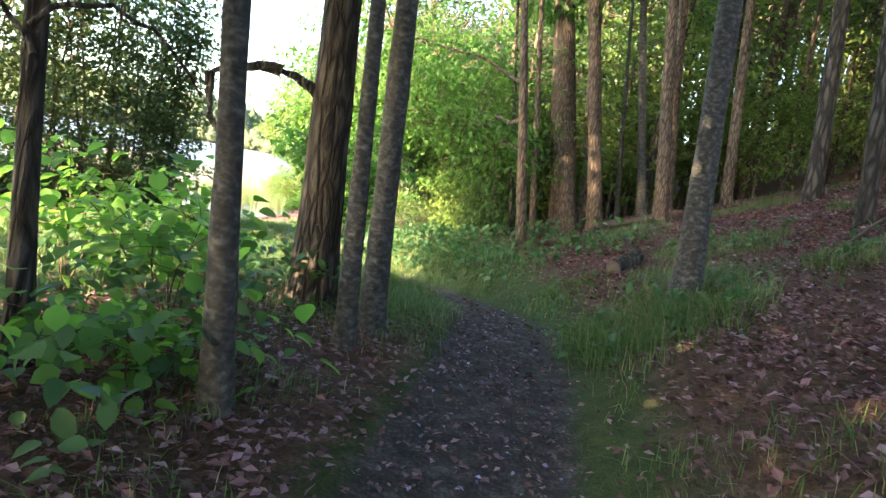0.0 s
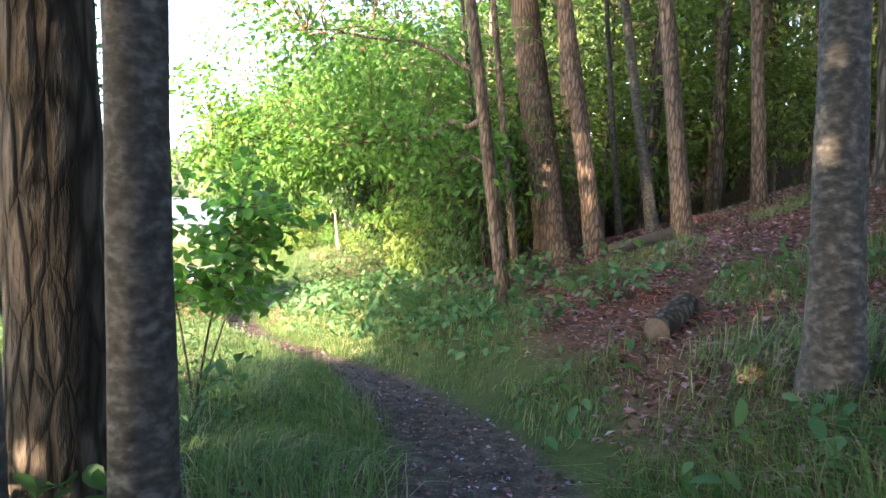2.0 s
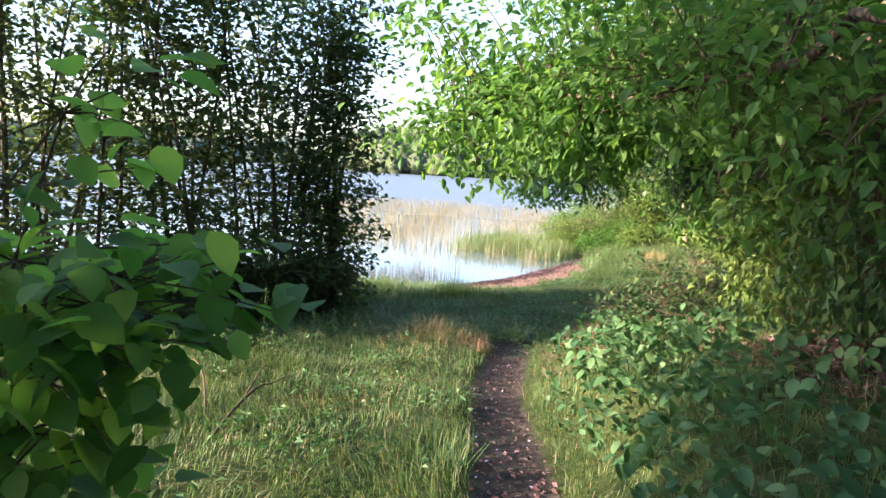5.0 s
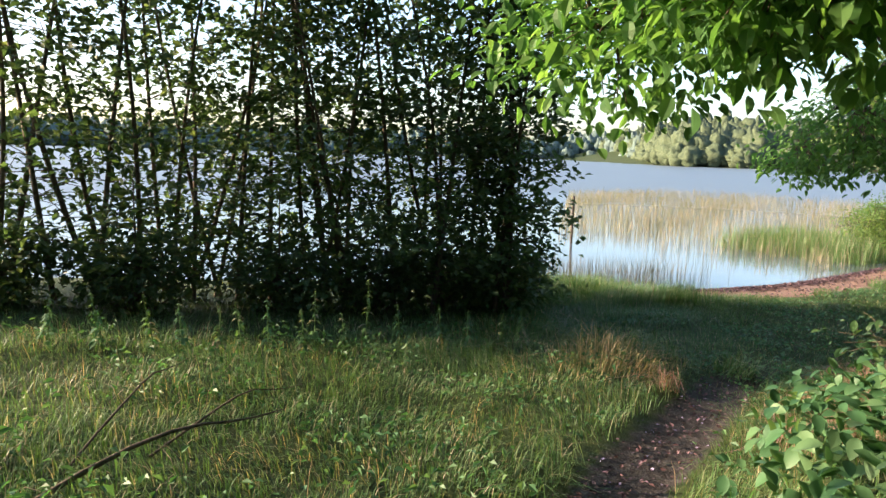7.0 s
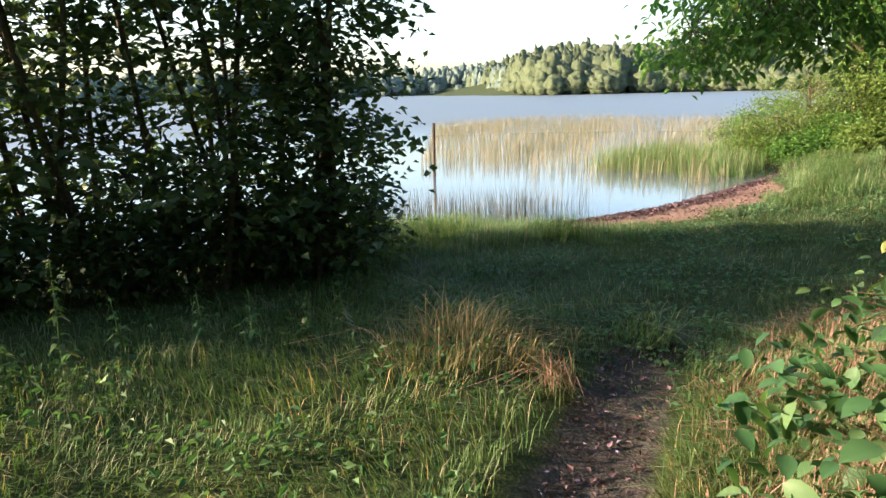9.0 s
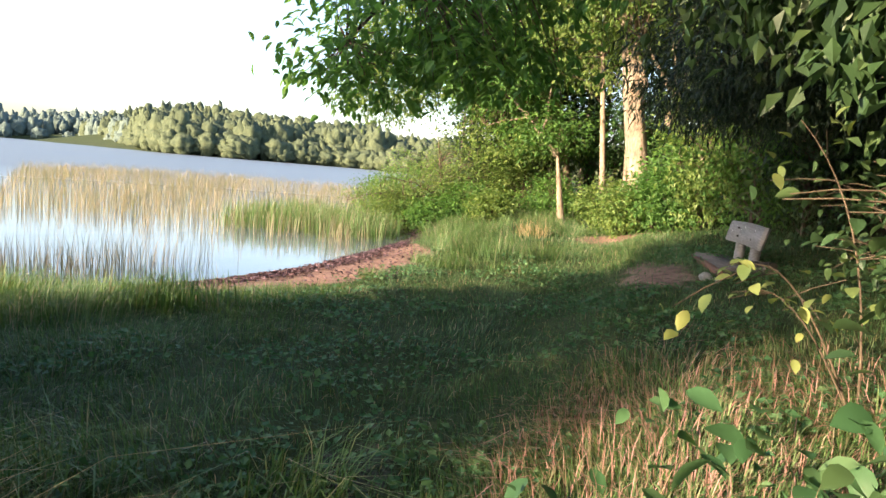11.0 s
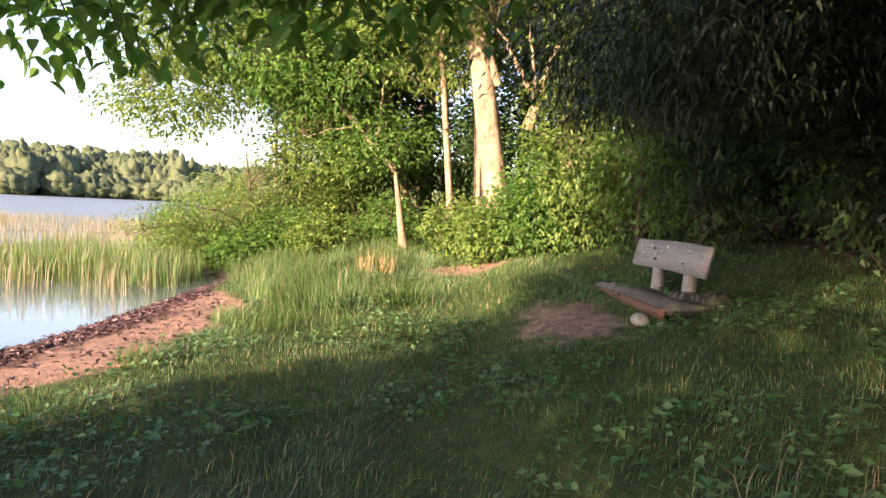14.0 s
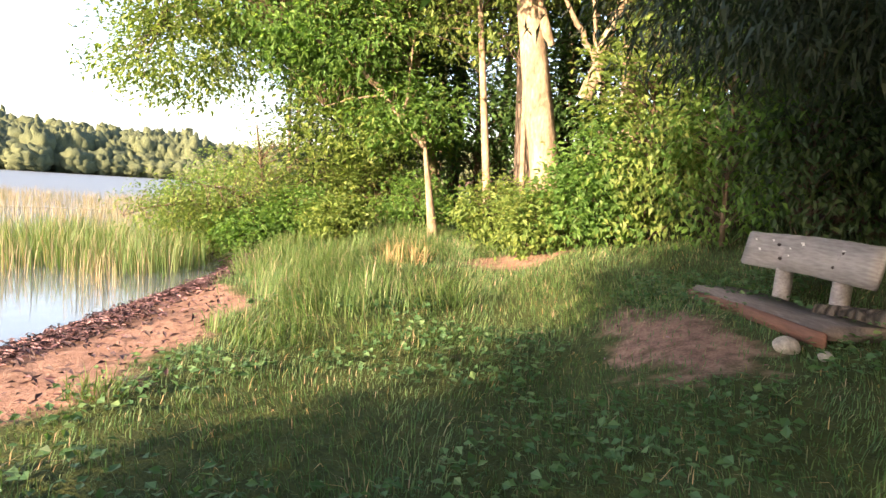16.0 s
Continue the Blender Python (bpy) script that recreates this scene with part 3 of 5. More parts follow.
tree("maple_tree", "grey-barked tree standing in grass on the bank", (2.3, -4.25), (-0.062, 0.0), 9, 0.125, BARK_GREY, 16, high_crown(9.0, 3.2, 150), LEAF_FRESH, 0.2, 28, (0.45, 0.45, 0.25), sides=30, flare=1.45, rough=0.08)

# the stand of trees at the wood's edge
EDGE = [("leaning_tree", (1.25, 0.2), -0.17, 8, 0.085, BARK_BROWN), ("forest_tree", (2.18, 2.25), -0.2, 11, 0.26, BARK_BROWN), ("forest_tree", (2.65, 1.8), -0.2, 10, 0.14, BARK_BROWN),
        ("forest_tree", (3.63, 2.5), -0.19, 9, 0.09, BARK_GREY), ("forest_tree", (3.6, 1.25), -0.15, 10, 0.125, BARK_BROWN), ("forest_tree", (1.55, 1.6), -0.14, 8, 0.06, BARK_BROWN),
        ("forest_tree", (1.2, 2.0), -0.15, 7, 0.045, BARK_OAK), ("forest_tree", (2.0, 3.4), -0.12, 10, 0.1, BARK_BROWN), ("forest_tree", (2.9, 4.2), -0.12, 11, 0.13, BARK_BROWN),
        ("forest_tree", (3.3, 3.1), -0.12, 8, 0.05, BARK_GREY), ("forest_tree", (4.85, -2.35), -0.1, 10, 0.1, BARK_OAK), ("forest_tree", (5.6, 0.4), -0.08, 11, 0.14, BARK_OAK),
        ("forest_tree", (5.0, 2.2), -0.1, 10, 0.1, BARK_BROWN), ("forest_tree", (4.4, 3.6), -0.12, 11, 0.12, BARK_BROWN)]
# the leaning tree reaches over the path with a nearly level bough and drooping sprays
OVERHANG = [((-3.3, 2.6, 1.75), (0.9, 0.7, 0.5), 34), ((-2.2, 2.1, 1.95), (1.0, 0.8, 0.6), 36), ((-1.1, 1.3, 1.9), (0.9, 0.9, 0.8), 26), ((-3.6, 2.9, 2.5), (1.3, 1.0, 0.5), 34), ((-1.9, 1.4, 2.9), (1.6, 1.2, 0.6), 40), ((-0.5, 0.9, 1.3), (0.6, 0.8, 0.8), 16), ((-4.2, 3.1, 1.5), (0.8, 0.6, 0.4), 40), ((-3.9, 3.6, 2.0), (1.0, 0.7, 0.4), 34)]
BOUGHS = [((-0.36, 0.02, 2.0), (-1.95, 2.3, 1.85), 0.04, -0.05), ((-1.95, 2.3, 1.85), (-4.4, 3.15, 1.7), 0.028, 0.1), ((-0.45, 0.02, 2.5), (-2.6, 1.3, 3.1), 0.03, 0.2), ((-0.3, 0.0, 1.5), (-0.9, 1.2, 1.5), 0.02, 0.1)]
for i, (name, base, lx, h, r, bark) in enumerate(EDGE):
    near = r > 0.08
    tree(name, "tall leaning forest tree with brown bark" if bark is BARK_BROWN else "tall straight forest tree with dark grey bark", base, (lx, 0.03), h, r, bark, 30 + i,
         OVERHANG if name == "leaning_tree" else high_crown(h * 0.88, 2.4, 110) if r > 0.07 else [((0, 0, h * 0.75), (0.9, 0.9, 1.5), 24)], LEAF_FRESH, 0.105 if name == "leaning_tree" else 0.2, 26 if name == "leaning_tree" else 30, (0.3, 0.3, 0.12), sides=18 if near else 10, flare=1.45, group="trees at the wood's edge", rough=0.07, hang=0.45, broad=name == "leaning_tree", ratio=0.6,
         limbs=BOUGHS if name == "leaning_tree" else ())

# the wood: a few grown trees, copied with turn and size
def wood_tree(seed, bark, leaf, h, r, crown):
    return tree("pine_tree", "straight forest trunk with rough reddish-brown bark" if bark is BARK_BROWN else "straight forest trunk with dark rough bark", (60 + 3 * seed, -60), (-0.03, 0.0), h, r, bark, 1000 + seed, crown, leaf, 0.3, 9,
                (0.5, 0.5, 0.25), sides=12, flare=1.3, group="trees of the wood", rough=0.05)


def low_crown(h):
    return [((0, 0, h - 2.2), (2.0, 2.0, 2.0), 44), ((0.2, 0.2, h * 0.5), (1.3, 1.3, 1.0), 5)]


MODELS = [wood_tree(0, BARK_BROWN, NEEDLE, 12, 0.15, low_crown(12)), wood_tree(1, BARK_OAK, LEAF_DEEP, 11, 0.12, low_crown(11)), wood_tree(2, BARK_BROWN, LEAF_DEEP, 13, 0.19, low_crown(13)),
          wood_tree(3, BARK_BROWN, LEAF_FRESH, 10, 0.09, low_crown(10)), wood_tree(4, BARK_BROWN, NEEDLE, 12, 0.07, [((0, 0, 9), (1.2, 1.2, 2.4), 26)])]
# Light-blocking tree; most copies stand unseen or close gaps to the sky.
DENSE = tree("forest_tree", "tall dense tree with dark grey bark, added to block light", (-3.5, -13.0), (-0.04, 0.0), 11, 0.15, BARK_OAK, 1050, [((0, 0, 3.4), (2.0, 2.0, 2.6), 60), ((0, 0, 7.6), (2.5, 2.5, 2.8), 80)], LEAF_DEEP, 0.3, 26,
             (0.55, 0.55, 0.35), sides=12, group="trees of the wood")


# Firs put in so that dark needle colour stands for the deep shade.
FIR = tree("fir_tree", "dense dark fir, boughs to the ground, added to darken the wood", (2.9, 9.6), (0.0, 0.0), 10, 0.15, BARK_OAK, 1060, [((0, 0, 1.9), (1.7, 1.7, 1.8), 110), ((0, 0, 5.0), (1.7, 1.7, 2.6), 110)], NEEDLE, 0.2, 44, (0.4, 0.4, 0.16), ratio=0.2, hang=0.6,
           group="firs behind the bench")


def planted(model, x, y, rng, s=1.0):
    m = pose(x, y, ground(x, y), 0, 0, rng.uniform(0, 360)) @ Matrix.Diagonal((s, s, s * rng.uniform(0.9, 1.1), 1))
    return copy_thing(model, m)


# Thickets added to brighten the wood; their leaf colour stands in for sunlight.
THICKET = tree("understory_tree", "bushy yellow-green understory tree in the wood, coloured as if sunlit", (9.0, 6.5), (-0.03, 0.0), 5.0, 0.04, BARK_BROWN, 1080, [((0, 0, 1.7), (1.3, 1.3, 1.2), 30), ((0, 0, 3.8), (1.5, 1.5, 1.3), 30)], LEAF_SUNNY, 0.15, 26, (0.35, 0.35, 0.18), sides=8,
               group="understory trees")
rng = np.random.default_rng(77)
for x, y in [(4.9, 7.6), (5.6, 10.6), (3.6, 5.4), (7.4, 7.4), (7.2, 9.6), (10.6, 8.2), (8.4, 12.0), (12.2, 11.0), (6.4, 14.0), (10.2, 14.6), (13.6, 7.0), (12.0, 3.6), (14.6, 1.0), (15.5, 12.5), (13.0, 17), (17.5, 5.0), (18.5, 9.0), (17, -2.5), (19.5, 1.5), (21, 13), (16.5, 16.5), (22, 6), (20, -5)]:
    planted(THICKET, x, y, rng, rng.uniform(0.9, 1.35))
spots = []
for _ in range(9000):
    x, y = rng.uniform(3.4, 30), rng.uniform(-8, 46)
    if y > 6 and x < 4.6 and y < 13 or (x < 6 and y < 4.5) or math.hypot(x, y + 9) < 7.0:
        continue
    gap = 1.15 if x < 14 and y < 24 else 1.5
    if all(math.hypot(x - a, y - b) > gap for a, b in spots) and len(spots) < 330:
        spots.append((x, y))
for x, y in spots:
    planted(MODELS[rng.integers(0, 5)], x, y, rng, rng.uniform(0.8, 1.15))
for x, y in [(-0.5, 22.5), (1.0, 21.0), (2.4, 19.4), (3.2, 21.6), (-1.6, 25), (-4.2, 25.5), (0.6, 25.5), (-6.0, 29), (-3.2, 30), (2.4, 17.6), (3.4, 15.4), (2.6, 13.6), (3.3, 12.4), (3.6, 17), (-2.8, 23.4), (-8, 34), (-5, 38), (-10.5, 43), (-3, 34), (0, 40), (-7, 50), (-12.5, 56)]:
    planted(MODELS[rng.integers(0, 4)], x, y, rng, rng.uniform(0.8, 1.0))
for m_, (x, y) in zip(MODELS, [(4.6, -9.2), (6.2, -12.5), (8.5, -8.8), (3.2, -14), (9, -12)]):
    m_.location = (x, y, ground(x, y))
# Added trees, mostly out of view, that keep the low sun off.
for x, y in [(-3.6, -11.8), (-5.0, -12.8), (-5.8, -15), (-1.6, -15.2), (-6, -18.4), (1.2, -17), (4.4, -17), (-2.5, -20.5), (1.6, -12.8), (3.1, 9.0)]:
    planted(DENSE, x, y, rng, rng.uniform(0.9, 1.1))

# Three unseen trees placed to keep low sun off bank, path and beech.
tree("oak_tree", "broad dark oak out of view, added to block the sun", (-5.6, -6.8), (0.0, 0.0), 9, 0.2, BARK_OAK, 1070, [((0, 0, 3.7), (2.2, 2.2, 1.3), 120), ((0, 0, 5.6), (2.5, 2.5, 1.9), 190), ((0.6, -0.6, 7.4), (2.2, 2.2, 1.3), 120)], LEAF_FRESH, 0.2, 28, (0.45, 0.45, 0.25), sides=20)
tree("oak_tree", "wide-crowned oak out of view, added to shade the bank", (-8.2, -12.3), (0.0, 0.0), 8, 0.18, BARK_OAK, 1072, [((0, 0, 4.75), (2.5, 1.5, 0.85), 150), ((0, 0, 6.3), (2.3, 1.5, 1.0), 110)], LEAF_FRESH, 0.2, 28, (0.4, 0.4, 0.22), sides=16)
tree("forest_tree", "narrow leafy tree out of view, added to block the sun", (-4.8, -10.5), (0.0, 0.0), 8.5, 0.12, BARK_OAK, 1071, [((0, 0, 3.6), (1.2, 1.2, 1.4), 90), ((0, 0, 6.2), (1.4, 1.4, 1.7), 110)], LEAF_FRESH, 0.18, 28, (0.4, 0.4, 0.25), sides=16, group="trees of the wood")
for x, y in [(2.3, 12.0), (3.4, 11.2), (2.9, 13.9), (1.9, 15.2), (3.6, 15.6), (2.2, 17.4), (1.0, 18.4), (4.3, 13.0)]:
    planted(FIR, x, y, rng, rng.uniform(0.85, 1.1))

for x, y in [(15, -6), (17, -3), (19, -8), (16, 1), (21, -4), (20, 3), (23, 0), (14, -9.5)]:
    planted(DENSE, x, y, rng, 1.0)

# understory saplings that hang over the wood's edge
tree("beech_tree", "young leafy tree spreading its branches over the path", (0.95, 4.4), (-0.06, 0.02), 6.4, 0.075, BARK_BROWN, 210,
     crown=[((-0.6, -0.2, 1.4), (1.0, 1.7, 1.1), 50), ((-1.5, 0.1, 3.0), (1.6, 2.3, 1.2), 75), ((-3.1, 1.1, 2.75), (1.35, 1.3, 0.55), 36), ((-1.2, 2.7, 2.5), (1.1, 1.8, 1.5), 60),
            ((-1.8, -0.4, 4.6), (3.0, 3.4, 0.9), 70), ((-2.45, -1.5, 1.75), (0.75, 0.5, 0.32), 26), ((-3.4, -0.2, 2.2), (0.8, 0.7, 0.3), 26), ((-0.3, -2.2, 2.6), (0.9, 1.1, 1.5), 30)], leaf=LEAF_FRESH, size=0.115, per=40, broad=True, ratio=0.6, spread=(0.26, 0.26, 0.1),
     limbs=[((-0.1, 0, 1.9), (-3.4, 1.4, 2.72), 0.045, 0.35), ((-0.15, 0.05, 2.6), (-2.6, -1.6, 3.6), 0.035, 0.3), ((-0.1, 0.05, 1.3), (-1.4, 2.8, 2.0), 0.03, 0.25), ((-0.1, 0, 1.7), (-2.5, -1.5, 1.9), 0.022, 0.4),
            ((-0.05, 0, 1.0), (-1.3, -1.3, 1.35), 0.022, 0.15), ((-0.2, 0.1, 2.4), (-1.9, 3.6, 3.1), 0.03, 0.3)], hang=0.45)
# Front plant takes the shade-darkened leaf colour, those behind it the sunlit one.
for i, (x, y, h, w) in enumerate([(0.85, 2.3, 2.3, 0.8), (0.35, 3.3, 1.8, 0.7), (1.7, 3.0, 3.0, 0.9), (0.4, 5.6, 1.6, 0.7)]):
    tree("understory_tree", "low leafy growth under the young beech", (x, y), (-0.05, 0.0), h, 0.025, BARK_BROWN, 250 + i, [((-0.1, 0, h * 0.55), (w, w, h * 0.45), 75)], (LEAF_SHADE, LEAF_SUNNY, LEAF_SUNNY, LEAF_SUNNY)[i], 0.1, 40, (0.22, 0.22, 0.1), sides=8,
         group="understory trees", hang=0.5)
tree("beech_tree", "young leafy tree with drooping deep green sprays", (1.6, 6.6), (-0.05, 0.0), 7, 0.08, BARK_BROWN, 211,
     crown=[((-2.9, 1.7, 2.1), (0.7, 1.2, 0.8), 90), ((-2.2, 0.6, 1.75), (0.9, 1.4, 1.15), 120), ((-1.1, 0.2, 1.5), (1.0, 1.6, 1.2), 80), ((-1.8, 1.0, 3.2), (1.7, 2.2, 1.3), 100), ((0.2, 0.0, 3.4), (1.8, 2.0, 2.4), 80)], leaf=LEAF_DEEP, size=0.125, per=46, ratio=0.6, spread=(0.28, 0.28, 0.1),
     limbs=[((-0.1, 0, 1.4), (-2.0, 0.6, 2.2), 0.035, 0.3), ((-0.15, 0, 2.3), (-3.0, 1.8, 3.2), 0.035, 0.3)], hang=0.5)

# Bright leaf colour here stands for sun reaching between the trunks.
for i, (x, y, h, w) in enumerate([(2.6, 6.0, 3.4, 1.0), (4.4, 6.8, 3.6, 1.1), (6.0, 8.0, 3.8, 1.2), (6.8, 5.4, 3.2, 1.0), (5.2, 12.0, 4.6, 1.5), (8.6, 13.4, 4.0, 1.4), (10.5, 10.6, 3.4, 1.2)]):
    tree("understory_tree", "slim understory tree with yellow-green leaves coloured as if sunlit", (x, y), (-0.04, 0.0), h, 0.035, BARK_BROWN, 260 + i, [((0, 0, h * 0.6), (w, w, h * 0.4), 70)], LEAF_SUNNY, 0.14, 30, (0.3, 0.3, 0.12), sides=8, group="understory trees")

# alders on the bank between meadow and lake
ALDERS = [(-12.6, -2.6, 5), (-9.8, -0.9, 5), (-8.6, 0.9, 7), (-8.9, 2.5, 8), (-8.1, 3.9, 8), (-7.7, 5.2, 6), (-7.0, 6.1, 6)]
for i, (x, y, n) in enumerate(ALDERS):
    rng = np.random.default_rng(300 + i)
    root = thing("alder_bush", (x, y, ground(x, y)), "tall many-stemmed alder with small dark leaves on the lake bank", "shrub", "alders along the bank")
    top = (4.6, 5.4, 7.0, 7.4, 7.4, 7.0, 6.2)[i]
    tips, twigs, outs = [], [], []
    for k in range(n):
        a = rng.uniform(0, 6.28)
        foot = np.array([rng.normal() * 0.35, rng.normal() * 0.4, -0.1])
        wide = 0.45 if i == 6 else 1.0
        head = np.array([0.75 * wide * math.cos(a), wide * math.sin(a), top * rng.uniform(0.75, 1.0)])
        pts = bend(foot, head, 0.0, 14, rng.normal(size=3) * [0.15, 0.15, 0])
        part("stem", mesh_of("stem", *tube(pts, np.linspace(0.035, 0.008, 14), 7, 0.08, rng), smooth=True), TWIG, root)
        for z in np.linspace(0.1, 1.0, 30):
            p = pts[min(13, int(z * 13))]
            for _ in range(2):
                b = rng.uniform(0, 6.28)
                far = rng.uniform(0.3, 1.15) * (1.2 - 0.6 * z) * (0.75 if i == 6 else 1)
                tip = p + [far * math.cos(b), far * math.sin(b), rng.uniform(-0.2, 0.4)]
                tips.append(tip)
                outs.append(tip - p)
                if rng.uniform() < 0.5:
                    twigs.append(tube(bend(p, tip, 0.03, 4), np.linspace(0.007, 0.003, 4), 4))
    tagged(part("twig_work", mesh_of("twig_work", *joined(twigs)), TWIG, root), kind="stuff")
    v, q = spray(rng, np.array(tips), (9, 10, 14, 16, 18, 18, 20)[i], (0.2, 0.2, 0.09), 0.122, unit(np.array(outs)), 0.5, False, 0.72, 0.25)
    part("crown", mesh_of("crown", v, q), LEAF_ALDER, root)
for i, (x, y) in enumerate([(-7.3, 6.3), (-7.6, 5.3), (-7.5, 4.2), (-7.7, 2.9), (-7.9, 1.3), (-8.1, 0.0), (-8.5, -1.5)]):
    tree("alder_bush", "low dark shrub at the foot of the alders", (x, y), (0.0, 0.0), 1.6, 0.02, TWIG, 330 + i, [((0, 0, 0.42), (0.6, 0.75, 0.45), 70)], LEAF_ALDER, 0.09, 30, (0.16, 0.16, 0.1), category="shrub",
         group="low shrubs on the bank", ratio=0.7)

# trees round the end of the little bay
tree("aspen_tree", "big pale-barked tree with upright forking limbs, lit by the sun", (-1.6, 16.96), (-0.17, 0.03), 9, 0.22, BARK_PALE, 401,
     crown=[((-0.8, 0.5, 6.4), (3.0, 2.4, 2.2), 200), ((-0.9, -0.5, 4.3), (1.7, 1.2, 1.0), 150), ((0.8, -0.9, 4.0), (1.3, 1.0, 0.9), 90)], leaf=LEAF_SUNNY, size=0.12, per=40, spread=(0.3, 0.3, 0.14), sides=30,
     limbs=[((-0.25, 0, 2.6), (-1.1, -0.3, 4.6), 0.07, 0.1), ((0.3, -0.4, 2.3), (-0.4, -0.7, 3.3), 0.045, 0.05), ((0.35, -0.4, 2.1), (0.1, -0.6, 3.5), 0.035, 0.0), ((0.2, -0.3, 1.9), (0.7, -0.5, 3.6), 0.1, 0.0)], rough=0.05)
tree("aspen_tree", "pale upright tree among sunlit leaves", (-0.55, 17.4), (-0.02, 0.02), 8, 0.14, BARK_PALE, 402, [((0, 0, 5.2), (2, 2, 2.4), 130)], LEAF_SUNNY, 0.12, 36, (0.3, 0.3, 0.14), sides=18)
tree("dark_pine", "dark reddish pine trunk behind the pale tree", (-1.75, 18.6), (-0.06, 0.0), 10, 0.2, BARK_OAK, 403, [((0, 0, 8), (2, 2, 2.0), 40)], NEEDLE, 0.3, 18, (0.4, 0.4, 0.3), sides=16)
tree("shore_tree", "thin pale stem rising through sunlit leaves", (-2.32, 18.6), (-0.09, 0.03), 7, 0.075, BARK_PALE, 404, [((-0.5, 0.2, 4.6), (1.8, 1.6, 1.8), 130)], LEAF_SUNNY, 0.11, 36, (0.28, 0.28, 0.12), sides=14, group="trees by the bay")
tree("shore_tree", "thin pale stem beside the big tree", (-1.95, 17.6), (-0.05, 0.03), 6, 0.05, BARK_PALE, 405, [((-0.2, 0.2, 4.2), (1.2, 1.2, 1.4), 40)], LEAF_SUNNY, 0.11, 36, (0.28, 0.28, 0.12), sides=12, group="trees by the bay")
tree("shore_tree", "leaning tree with a broad leafy crown over the bay", (-3.05, 20.3), (-0.2, 0.03), 5.5, 0.1, BARK_PALE, 406,
     crown=[((-2.0, 0.2, 3.4), (2.0, 1.8, 1.3), 190), ((-4.0, -0.8, 3.9), (2.0, 1.6, 1.1), 170), ((-1.4, -0.5, 1.9), (1.5, 1.3, 0.9), 70), ((-2.2, 0.0, 5.4), (3.2, 2.4, 1.6), 260), ((-4.6, -0.6, 2.7), (1.5, 1.2, 0.8), 90)],
     leaf=LEAF_SUNNY, size=0.11, per=44, spread=(0.3, 0.3, 0.13), sides=16,
     limbs=[((-0.5, 0.05, 2.2), (-3.2, -0.6, 4.1), 0.05, 0.25), ((-0.35, 0, 1.7), (-2.4, 0.2, 2.6), 0.04, 0.2), ((-0.7, 0, 3), (-4.8, -0.8, 3.2), 0.035, 0.5), ((-0.6, 0, 2.6), (-1.6, -0.8, 4.4), 0.04, 0.0)], group="trees by the bay")
# a bent stem that leans out through the leaves
tree("shore_tree", "bent pale stem leaning out towards the water", (-3.19, 18.8), (-0.16, 0.0), 1.75, 0.085, BARK_PALE, 412,
     crown=[((-1.6, 0.2, 3.0), (1.3, 1.0, 0.9), 110), ((-2.6, 0.0, 3.6), (1.3, 1.0, 0.9), 100), ((-0.5, 0.3, 2.0), (0.8, 0.7, 0.6), 60)], leaf=LEAF_FRESH, size=0.11, per=36, spread=(0.28, 0.28, 0.12), sides=14,
     limbs=[((-0.26, 0.0, 1.45), (-0.95, 0.0, 2.25), 0.06, 0.0), ((-0.95, 0.0, 2.25), (-1.8, 0.0, 2.9), 0.05, 0.03), ((-1.8, 0.0, 2.9), (-2.6, 0.0, 3.15), 0.04, 0.03), ((-0.6, 0.0, 1.85), (-0.5, 0.2, 3.2), 0.025, 0.0), ((-1.4, 0.0, 2.6), (-0.8, 0.1, 3.3), 0.025, 0.0),
            ((-0.9, 0.0, 2.2), (-1.9, 0.2, 2.0), 0.022, 0.05)], group="trees by the bay")
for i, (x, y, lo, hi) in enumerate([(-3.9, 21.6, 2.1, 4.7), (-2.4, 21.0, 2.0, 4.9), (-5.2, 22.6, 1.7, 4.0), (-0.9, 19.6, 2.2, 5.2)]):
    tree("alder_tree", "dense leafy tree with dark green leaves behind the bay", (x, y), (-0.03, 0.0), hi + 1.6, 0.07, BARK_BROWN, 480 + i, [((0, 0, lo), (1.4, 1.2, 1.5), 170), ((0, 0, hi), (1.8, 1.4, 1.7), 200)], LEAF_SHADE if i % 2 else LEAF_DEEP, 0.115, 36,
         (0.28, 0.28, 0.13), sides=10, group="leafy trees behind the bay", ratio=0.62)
tree("willow_bush", "low willow leaning out over the water", (-6.2, 20.3), (-0.12, -0.02), 2.2, 0.05, TWIG, 407,
     crown=[((-0.6, -0.3, 0.75), (1.3, 1.0, 0.6), 95), ((-1.5, -0.8, 0.5), (0.9, 0.7, 0.4), 45), ((0.4, 0.2, 1.4), (1.0, 1.0, 0.7), 55)], leaf=LEAF_SUNNY, size=0.085, per=36, spread=(0.2, 0.2, 0.1), sides=8, category="shrub", ratio=0.4,
     limbs=[((0, 0, 0.4), (-2.2, -1.0, 0.35), 0.025, 0.25), ((0, 0, 0.5), (-1.2, -1.1, 1.0), 0.02, 0.1)])
